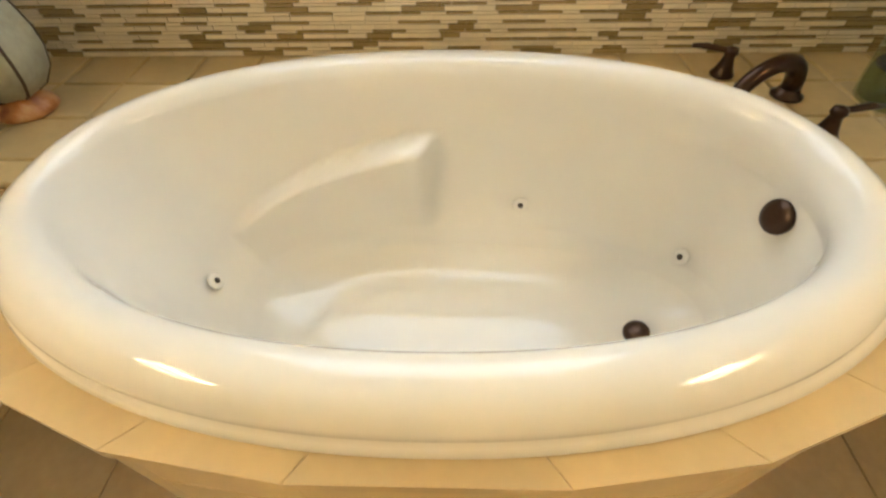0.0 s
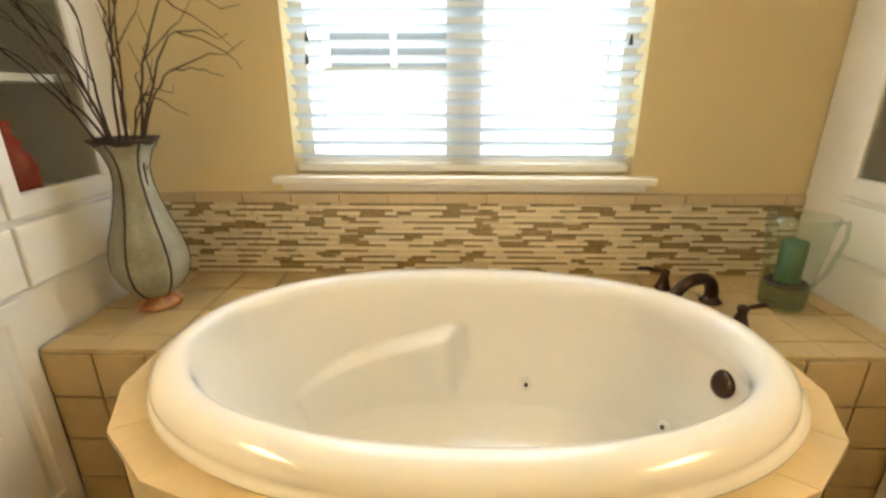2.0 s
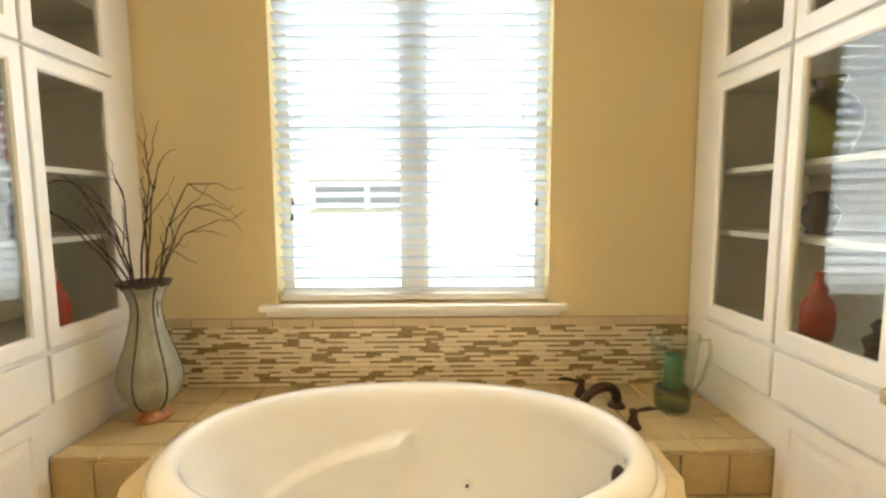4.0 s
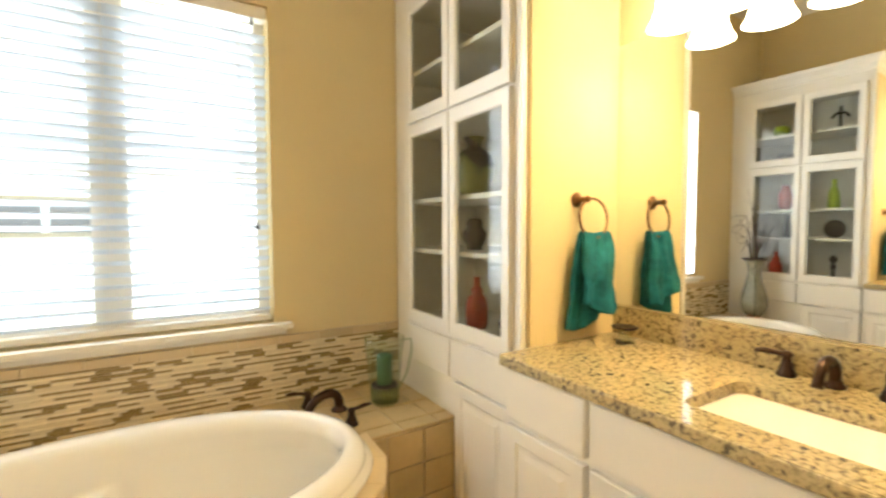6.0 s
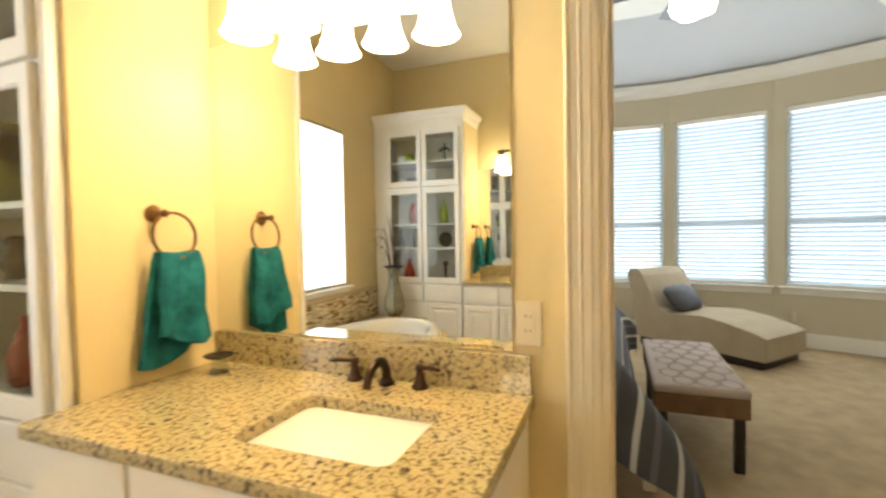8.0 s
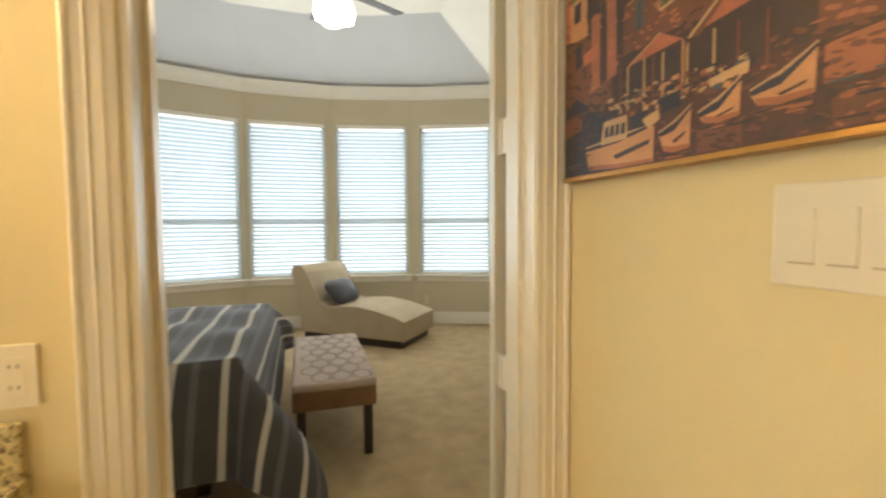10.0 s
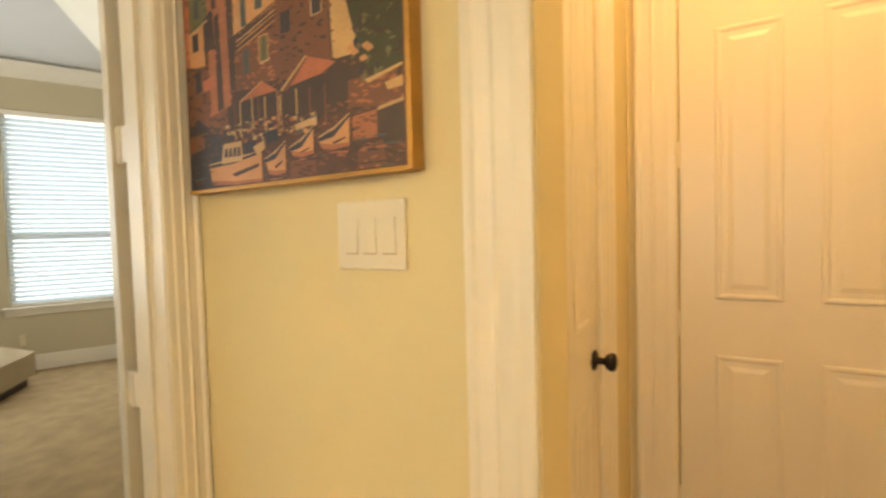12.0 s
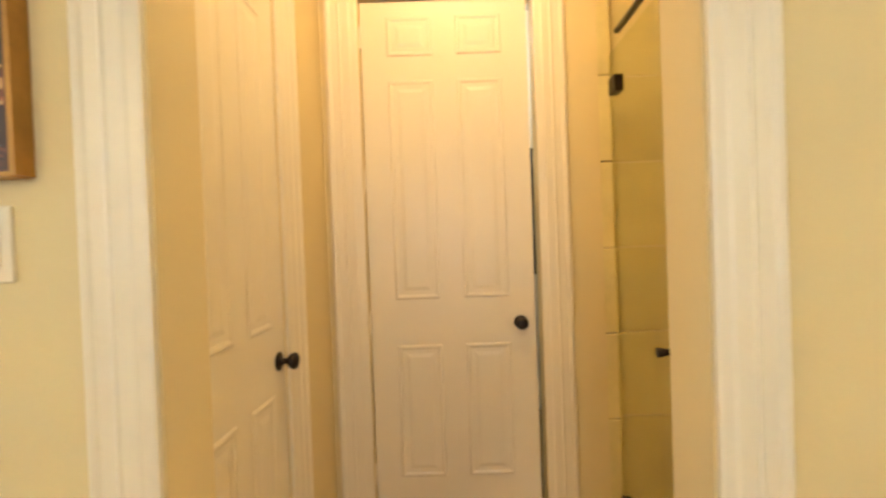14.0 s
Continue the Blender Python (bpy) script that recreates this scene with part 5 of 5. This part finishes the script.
for k in range(70):
    x, y = rl.uniform(4, 770), rl.uniform(640, 770)
    if x < 100 or x > 650:
        stroke(rl.choice(("night", "shade", "sea", "window")), x, y, min(790, x + rl.uniform(20, 60)), y - 2, min(790, x + 40), y + 4, x, y + 4)
for key, strokes in STROKES.items():
    tagged(under(pic, part("brushwork", strokes, PAINTS[key], None)), f"{key} paint strokes", kind="stuff")

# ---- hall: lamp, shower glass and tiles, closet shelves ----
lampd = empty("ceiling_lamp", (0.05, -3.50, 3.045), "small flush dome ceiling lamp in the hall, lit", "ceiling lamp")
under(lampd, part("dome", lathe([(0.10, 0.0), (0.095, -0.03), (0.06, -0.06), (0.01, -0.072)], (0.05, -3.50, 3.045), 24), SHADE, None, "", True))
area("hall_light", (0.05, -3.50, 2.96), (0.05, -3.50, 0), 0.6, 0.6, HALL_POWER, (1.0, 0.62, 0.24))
WSH = bpy.data.objects["wall_shower"]
for i in range(4):
    for j in range(7):
        x1, x0 = -0.517 - i * 0.385, -0.517 - (i + 1) * 0.385
        z0 = 0.10 + j * 0.385
        part("tile", box(x0 + 0.002, x1 - 0.002, -4.404, -4.397, z0 + 0.0035, z0 + 0.3815, 0.001), SHOWERTILE, WSH)
for j in range(7):
    z0 = 0.10 + j * 0.385
    part("bullnose_tile", box(-0.575, -0.512, -4.392, -4.362, z0 + 0.002, z0 + 0.383, 0.006), SHOWERTILE, WSH)
shower = empty("shower_door", (-0.56, -3.9, 0.1), "frameless clear glass shower door with dark hardware", "shower door")
gl = under(shower, part("glass_panel", box(-0.564, -0.556, -4.34, -3.36, 0.10, 2.10, 0.001), SHOWERGLASS, None))
gl.visible_shadow = False
for z in (1.946, 0.14):
    under(shower, part("hinge", box(-0.578, -0.540, -4.30, -4.225, z - 0.035, z + 0.035, 0.004), BLACKMETAL, None, "dark bronze glass hinge"))
kb = bmesh.new()
tube([(-0.61, -3.83, 0.915), (-0.585, -3.83, 0.915), (-0.565, -3.83, 0.915), (-0.545, -3.83, 0.915), (-0.515, -3.83, 0.915)], [0.018, 0.016, 0.009, 0.012, 0.018], 14, kb)
under(shower, part("knob", kb, BLACKMETAL, None, "dark bronze knob", True))
under(shower, part("header_bar", tube([(-0.545, -4.19, 2.142), (-0.545, -3.30, 2.142)], 0.013, 10), BLACKMETAL, None, "dark header bar", True))
curb = structure("shower_curb", [(-0.62, -0.51, -4.39, -3.23, 0, 0.10)], SHOWERTILE, "tiled curb under the shower glass", "curb")
shelfs = empty("closet_shelving", (-0.1, -5.2, 0), "white wire closet shelving with hanging clothes rod", "shelving")
for z in (1.15, 1.95):
    b = bmesh.new()
    for k in range(8):
        tube([(-0.49, -5.75 + k * 0.05, z), (0.9, -5.75 + k * 0.05, z)], 0.004, 5, b)
    under(shelfs, part("wire_shelf", b, WHITE, None))
    under(shelfs, part("rod", tube([(-0.49, -5.30, z - 0.06), (0.9, -5.30, z - 0.06)], 0.014, 8), BLACKMETAL, None, "dark hanging rod"))
for k, c in enumerate(((0.05, 0.06, 0.08), (0.03, 0.03, 0.035), (0.12, 0.10, 0.09), (0.04, 0.05, 0.05))):
    g = empty("hanging_garment", (-0.35 + 0.06 * k, -5.3, 1.0), "dark garment hanging from the closet rod", "garment", "clothes in the closet")
    b = rings([[(-0.35 + 0.06 * k + 0.02 * math.cos(t) * (0.6 + 0.4 * v), -5.3 + (0.14 + 0.08 * v) * math.sin(t), 1.86 - 0.75 * v) for t in [2 * math.pi * i / 14 for i in range(14)]] for v in (0, 0.06, 0.2, 0.5, 1.0)], None, True, True, True)
    under(g, part("cloth", b, mat(f"garment_cloth_{k}", c, 0.95, var=0.2, scale=8), None, "", True))
# added lamp without a fixture; brightens the closet past the ajar door
bulb("closet_bulb", (0.1, -5.2, 2.6), 14, (1.0, 0.95, 0.85), 0.06)

# ---- bedroom ----
solid("floor_bedroom", box(1.75, 8.0, -7.0, 2.2, -0.1, -0.004), CARPET, "beige cut-pile bedroom carpet", "carpet", "structure")
solid("threshold", box(XE, 1.752, DY0, DY1, -0.1, -0.002), CARPET, "carpet edge in the bedroom doorway", "carpet", "structure")
structure("wall_bedroom_south", [(1.74, 6.14, -5.05, -4.90, 0, 3.8)], BEDWALL, "greige bedroom side wall")
structure("wall_bedroom_north", [(1.74, 7.2, 1.0, 1.15, 0, 3.8)], BEDWALL, "greige bedroom headboard wall")
structure("wall_bedroom_west", [(1.742, 1.76, -4.9, -3.24, 0, 3.8), (1.742, 1.76, DY1 + 0.09, 1.0, 0, 3.8), (1.742, 1.76, -3.24, DY1 + 0.09, 2.54, 3.8)], BEDWALL, "greige bedroom wall beside the bathroom doorway")

CORNERS = [(5.86, 0.16), (6.40, -0.80), (6.74, -1.74), (6.795, -2.815), (6.575, -3.855), (6.13, -4.93)]
SILLZ, HEADZ, BH = 0.672, 2.672, 2.99
for k, (p, q) in enumerate(zip(CORNERS, CORNERS[1:])):
    p, q = Vector((*p, 0)), Vector((*q, 0))
    L = (q - p).length
    d = (q - p) / L
    ang = math.degrees(math.atan2(d.y, d.x))
    m = Matrix.Translation(p) @ Matrix.Rotation(radians(ang), 4, "Z")      # x along the wall
    room = -1 if (m.to_3x3() @ Vector((0, 1, 0))).x > 0 else 1
    w = 0.95
    a, b = (L - w) / 2, (L + w) / 2
    bm = bmesh.new()
    for x0, x1, z0, z1 in ((-0.01, a, 0, BH + 0.2), (b, L + 0.01, 0, BH + 0.2), (a, b, 0, SILLZ), (a, b, HEADZ, BH + 0.2)):
        box(x0, x1, min(0, -0.14 * room), max(0, -0.14 * room), z0, z1, bm=bm, m=m)
    solid(f"wall_bay_{k + 1}", bm, BEDWALL, "greige wall facet of the bedroom bay", "wall", "structure")
    wv = empty(f"window_bay_{k + 1}", (0, 0, 0), "white double-hung bay window", "window", kind="structure")
    f = bmesh.new()
    y0, y1 = -0.125 * room, -0.075 * room
    for x0, x1, z0, z1 in ((a, a + 0.04, SILLZ, HEADZ), (b - 0.04, b, SILLZ, HEADZ), (a + 0.04, b - 0.04, SILLZ, SILLZ + 0.04), (a + 0.04, b - 0.04, HEADZ - 0.04, HEADZ), (a + 0.04, b - 0.04, 1.385, 1.435)):
        box(x0, x1, y0, y1, z0, z1, bm=f)
    part("window_frame", f, WHITE, wv)
    pn = part("pane", box(a + 0.04, b - 0.04, -0.102 * room, -0.098 * room, SILLZ + 0.04, HEADZ - 0.04), GLASS, wv)
    pn.visible_shadow = False
    s = box(a - 0.06, b + 0.06, -0.06 * room, 0.045 * room, SILLZ - 0.028, SILLZ - 0.002, 0.005)
    box(a - 0.04, b + 0.04, 0.0, 0.014 * room, SILLZ - 0.095, SILLZ - 0.028, 0.004, bm=s)
    part("window_sill", s, WHITE, wv, "cream window sill with apron")
    wv.matrix_world = m
    blind("window_blind", a + 0.006, b - 0.006, SILLZ + 0.004, HEADZ - 0.002, m @ Matrix.Translation((0, -0.035 * room, 0)), "white slatted blind lowered over a bay window", pitch=0.05, tilt=-46 * room, material=BAYSLAT)
    base = box(-0.005, L + 0.005, 0, 0.016 * room, 0, 0.16, 0.004)
    bb = solid("baseboard", base, WHITE, "cream painted bedroom baseboard", "baseboard", "structure")
    bb.matrix_world = m
    cr = bmesh.new()
    rings([[(x, room * yy, zz) for yy, zz in ((0, BH), (0.02, BH + 0.005), (0.035, BH + 0.05), (0.085, BH + 0.11), (0.10, BH + 0.15), (0, BH + 0.15))] for x in (-0.02, L + 0.02)], cr, True, True, True)
    c = solid("crown_moulding", cr, WHITE, "cream crown moulding round the bay", "trim", "structure")
    c.matrix_world = m
    n = m.to_3x3() @ Vector((0, -room, 0))
    mid = m @ Vector((L / 2, 0, 1.67))
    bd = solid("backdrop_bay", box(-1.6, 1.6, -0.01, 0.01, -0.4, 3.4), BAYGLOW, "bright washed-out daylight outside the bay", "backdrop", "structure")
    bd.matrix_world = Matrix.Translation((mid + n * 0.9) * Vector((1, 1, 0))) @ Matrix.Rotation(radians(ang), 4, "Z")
    area("daylight_bay", mid - n * 0.02, mid - n, 0.92, 1.96, BED_POWER, (0.84, 0.92, 1.0))
solid("baseboard", box(1.76, 6.14, -4.9, -4.884, 0, 0.16, 0.004), WHITE, "cream painted bedroom baseboard", "baseboard", "structure")

# vaulted tray ceiling: slopes from the bay walls up to a flat field
low = [Vector((x, y, BH + 0.14)) for x, y in [(1.74, 1.1)] + CORNERS[:1] + CORNERS[1:] + [(1.74, -4.95)]]
mid_ = Vector((3.9, -1.9, 0))
high = [Vector((mid_.x + (v.x - mid_.x) * 0.66, mid_.y + (v.y - mid_.y) * 0.66, 3.62)) for v in low]
tb, fld = bmesh.new(), bmesh.new()
for k in range(len(low)):
    n = (k + 1) % len(low)
    # slopes over the bay get a greyer colour, with their shade put in
    b = tb if 1 <= k <= 5 else fld
    b.faces.new([b.verts.new(v) for v in (low[k], low[n], high[n], high[k])])
fld.faces.new([fld.verts.new(v) for v in high])
solid("ceiling_bedroom", tb, BEDCEIL_SHADED, "sloping ceiling over the bay, shade put into its grey", "ceiling", "structure")
solid("ceiling_bedroom_field", fld, CEIL, "white raised field of the tray ceiling", "ceiling", "structure")

fan = empty("ceiling_fan", (4.3, -2.72, 3.6), "dark-bladed ceiling fan with glowing glass lamp", "ceiling fan")
under(fan, part("rod", tube([(4.3, -2.72, 3.62), (4.3, -2.72, 3.25)], 0.014, 8), BRONZE, None))
under(fan, part("motor", lathe([(0.04, 0.12), (0.11, 0.10), (0.13, 0.05), (0.12, 0.0), (0.07, -0.03)], (4.3, -2.72, 3.18), 28), BRONZE, None, "", True))
for k in range(4):
    t = radians(100 + 90 * k)
    c = Vector((4.3 + 0.075 * math.cos(t), -2.72 + 0.075 * math.sin(t), 0))
    under(fan, part("lamp_glass", lathe([(0.03, 3.14), (0.055, 3.11), (0.078, 3.05), (0.085, 2.98), (0.07, 2.93), (0.03, 2.915)], c, 18), GLOBE, None, "glowing glass shade", True))
bl = mesh_of("blade", box(0.15, 0.66, -0.065, 0.065, -0.004, 0.004, 0.003), DARKWOOD)
for k in range(5):
    o = new("blade", bl)
    under(fan, o)
    o.matrix_world = Matrix.Translation((4.3, -2.72, 3.19)) @ Matrix.Rotation(radians(-62 + 72 * k), 4, "Z") @ Matrix.Rotation(radians(10), 4, "X")
bulb("fan_bulb", (4.3, -2.72, 2.86), 12, (1.0, 0.80, 0.55), 0.08)

# bench at the foot of the bed
bench = empty("upholstered_bench", (3.76, -2.60, 0), "upholstered bench with hexagon-patterned top and dark legs", "bench")
BX0, BX1, BY0, BY1 = 3.19, 4.34, -2.845, -2.37
under(bench, part("cushion", box(BX0, BX1, BY0, BY1, 0.41, 0.46, 0.018), BENCHFAB, None, "taupe fabric seat with hexagon pattern", True))
under(bench, part("apron", box(BX0 + 0.004, BX1 - 0.004, BY0 + 0.004, BY1 - 0.004, 0.30, 0.415, 0.01), BENCHSIDE, None, "brown patterned fabric side"))
for x in (BX0 + 0.05, BX1 - 0.05):
    for y in (BY0 + 0.05, BY1 - 0.05):
        under(bench, part("leg", box(x - 0.025, x + 0.025, y - 0.025, y + 0.025, 0, 0.30, 0.004), DARKWOOD, None))
hexb = bmesh.new()
for i in range(8):
    for j in range(4):
        cx_, cy_ = BX0 + 0.10 + i * 0.138, BY0 + 0.075 + j * 0.118 + (0.059 if i % 2 else 0)
        if cy_ > BY1 - 0.05:
            continue
        pts = [(cx_ + 0.083 * math.cos(radians(60 * k)), cy_ + 0.058 * math.sin(radians(60 * k)), 0.4605) for k in range(7)]
        for p, q in zip(pts, pts[1:]):
            if BX0 < min(p[0], q[0]) and max(p[0], q[0]) < BX1 and max(p[1], q[1]) < BY1 - 0.005:
                dv = Vector(q) - Vector(p)
                nrm = Vector((-dv.y, dv.x, 0)).normalized() * 0.006
                vs = [hexb.verts.new(Vector(p) + s_) for s_ in (nrm, -nrm)] + [hexb.verts.new(Vector(q) + s_) for s_ in (-nrm, nrm)]
                hexb.faces.new(vs)
under(bench, part("woven_pattern", hexb, BENCHLINE, None, "darker woven hexagon outlines"))

# bed with striped comforter
bed = empty("bed", (3.8, -1.1, 0), "low bed frame and mattress under the comforter", "bed")
under(bed, part("mattress", box(2.98, 4.62, -2.08, 0.0, 0.30, 0.64, 0.05), UPHOLSTERY, None))
under(bed, part("box_base", box(3.02, 4.58, -2.0, 0.0, 0.10, 0.30, 0.02), DARKWOOD, None))
for x in (3.08, 4.5):
    for y in (-1.95, -0.1):
        under(bed, part("foot", box(x - 0.03, x + 0.03, y - 0.03, y + 0.03, 0, 0.10), DARKWOOD, None))
comf = empty("comforter", (3.8, -1.1, 0.66), "charcoal quilted comforter with pale woven stripes", "comforter")
NXc, NYc = 56, 84


def comf_at(i, j):
    """Drape: s runs across the bed from the west hem to the east, t from the head to the foot hem."""
    s, t = i / NXc, j / NYc
    X, Y = 2.32 + 3.0 * s, 0.0 - 2.72 * t
    z, x, y = 0.70, X, Y
    over_w, over_e, over_f = max(0, 2.96 - X), max(0, X - 4.66), max(0, -2.14 - Y)
    puff = 0.020 * math.sin(X * 9.5) * math.sin(Y * 8.5) + 0.012 * noise.noise((X * 2.2, Y * 2.2, 0))
    over, side_ = (over_w, -1) if over_w else (over_e, 1)
    d = math.hypot(over, over_f)
    if d:
        c, s_ = over / d, over_f / d
        r = 0.09 * (1 - math.exp(-6 * d)) + (0.10 + 0.16 * c) * d + 0.75 * d * c * s_ + 0.022 * d * math.sin(9 * Y + 2.0 * X)
        x = min(max(X, 2.96), 4.66) + side_ * r * c
        y = max(Y, -2.14) - r * s_
        z -= 0.03 * (1 - math.exp(-12 * d)) + 0.68 * d - 0.08 * d * c * s_
        if over_f and not over_w:
            y = max(y, -2.345)
    z += puff * (0.3 if d else 1.0)
    return Vector((x, y, max(z, 0.03)))


grid = [[comf_at(i, j) for j in range(NYc + 1)] for i in range(NXc + 1)]


def drape(cols):
    b = bmesh.new()
    for j in cols:
        vs = {}
        for k in (j, j + 1):
            for i in range(NXc + 1):
                vs[i, k] = b.verts.new(grid[i][k])
        for i in range(NXc):
            b.faces.new((vs[i, j], vs[i + 1, j], vs[i + 1, j + 1], vs[i, j + 1]))
    bmesh.ops.remove_doubles(b, verts=b.verts, dist=1e-5)
    return b


pale = set(range(1, 84, 7))
grey = {i + 3 for i in pale}
run = []
for i in range(NYc + 1):
    if i < NYc and i not in pale and i not in grey:
        run.append(i)
    elif run:
        under(comf, part("cloth", drape(run), COMFORTER, None, "", True))
        run = []
for i in sorted(pale | grey):
    if i < NYc:
        under(comf, part("stripe", drape([i]), STRIPE if i in pale else STRIPE2, None, "", True))
under(comf, part("care_tag", box(2.86, 2.93, -2.36, -2.30, 0.012, 0.075, 0.002), PLASTIC, None, "white sewn-in care tag"))

# chaise longue by the bay, built along its own length and turned into place
chaise = empty("chaise_longue", (0, 0, 0), "cream upholstered armless chaise longue with curved seat", "chaise")
prof = [(0.0, 0.30), (0.10, 0.335), (0.35, 0.395), (0.60, 0.43), (0.80, 0.42), (0.98, 0.40), (1.08, 0.45), (1.17, 0.60), (1.27, 0.80), (1.34, 0.87), (1.43, 0.87), (1.47, 0.81), (1.42, 0.60), (1.38, 0.35), (1.36, 0.10)]
outline = [(0.0, 0.085)] + prof
loops_ = []
for k, (w, gr) in enumerate(((-0.405, 0.016), (-0.395, 0.0), (0.395, 0.0), (0.405, 0.016))):
    cxm, czm = 0.75, 0.35
    loops_.append([(x + (cxm - x) * gr, w, z + (czm - z) * gr) for x, z in outline])
part("seat_and_back", rings(loops_, None, True, True, True), UPHOLSTERY, chaise)
part("plinth", box(0.05, 1.33, -0.36, 0.36, 0.0, 0.09, 0.004), DARKWOOD, chaise, "dark recessed wooden plinth")
for w in (-0.4, 0.4):
    part("piping", tube([(x, w, z + 0.003) for x, z in prof[:-2]], 0.006, 6), UPHOLSTERY, chaise)
chaise.matrix_world = Matrix.Translation((5.60, -3.70, 0)) @ Matrix.Rotation(math.atan2(0.78, 0.63), 4, "Z")
pl = lathe([(0.01, -0.07), (0.12, -0.055), (0.19, -0.02), (0.20, 0), (0.19, 0.02), (0.12, 0.055), (0.01, 0.07)], segs=28, sx=1.15, sy=0.72, lobes=4, lobe=-0.10)
pil = solid("throw_pillow", pl, PILLOW, "slate blue oblong pillow lying on the chaise", "pillow", smooth=True)
pil.matrix_world = chaise.matrix_world @ Matrix.Translation((0.985, 0.08, 0.555)) @ Matrix.Diagonal((1.25, 1.25, 1.25, 1)) @ Matrix.Rotation(radians(-52), 4, "Y") @ Matrix.Rotation(radians(90), 4, "Z")
po = empty("wall_outlet", (0, 0, 0), "small white outlet plate on the bay wall", "outlet")
part("cover", box(-0.035, 0.035, 0, 0.006, -0.057, 0.057, 0.002), PLASTIC, po)
part("face", box(-0.017, 0.017, 0.0055, 0.008, -0.034, 0.034, 0.001), PLASTIC, po)
po.matrix_world = Matrix.Translation((6.495, -4.03, 0.33)) @ Matrix.Rotation(radians(112), 4, "Z")

# ---- outside ground, and the bathroom floor tiles last ----
solid("ground", box(-60, 60, -60, 60, -0.6, -0.5), mat("lawn", (0.07, 0.10, 0.035), 0.95, var=0.3, scale=0.4), "green lawn outside the house", "ground", "structure")
FT = 0.33
tile_me = mesh_of("tile", box(-FT / 2 + 0.002, FT / 2 - 0.002, -FT / 2 + 0.002, FT / 2 - 0.002, -0.012, 0.0, 0.002), FLOORTILE)
for i in range(11):
    for j in range(14):
        t = new("tile", tile_me)
        t.parent = FLOOR
        t.location = (-1.58 + i * FT, -4.40 + j * FT, 0)
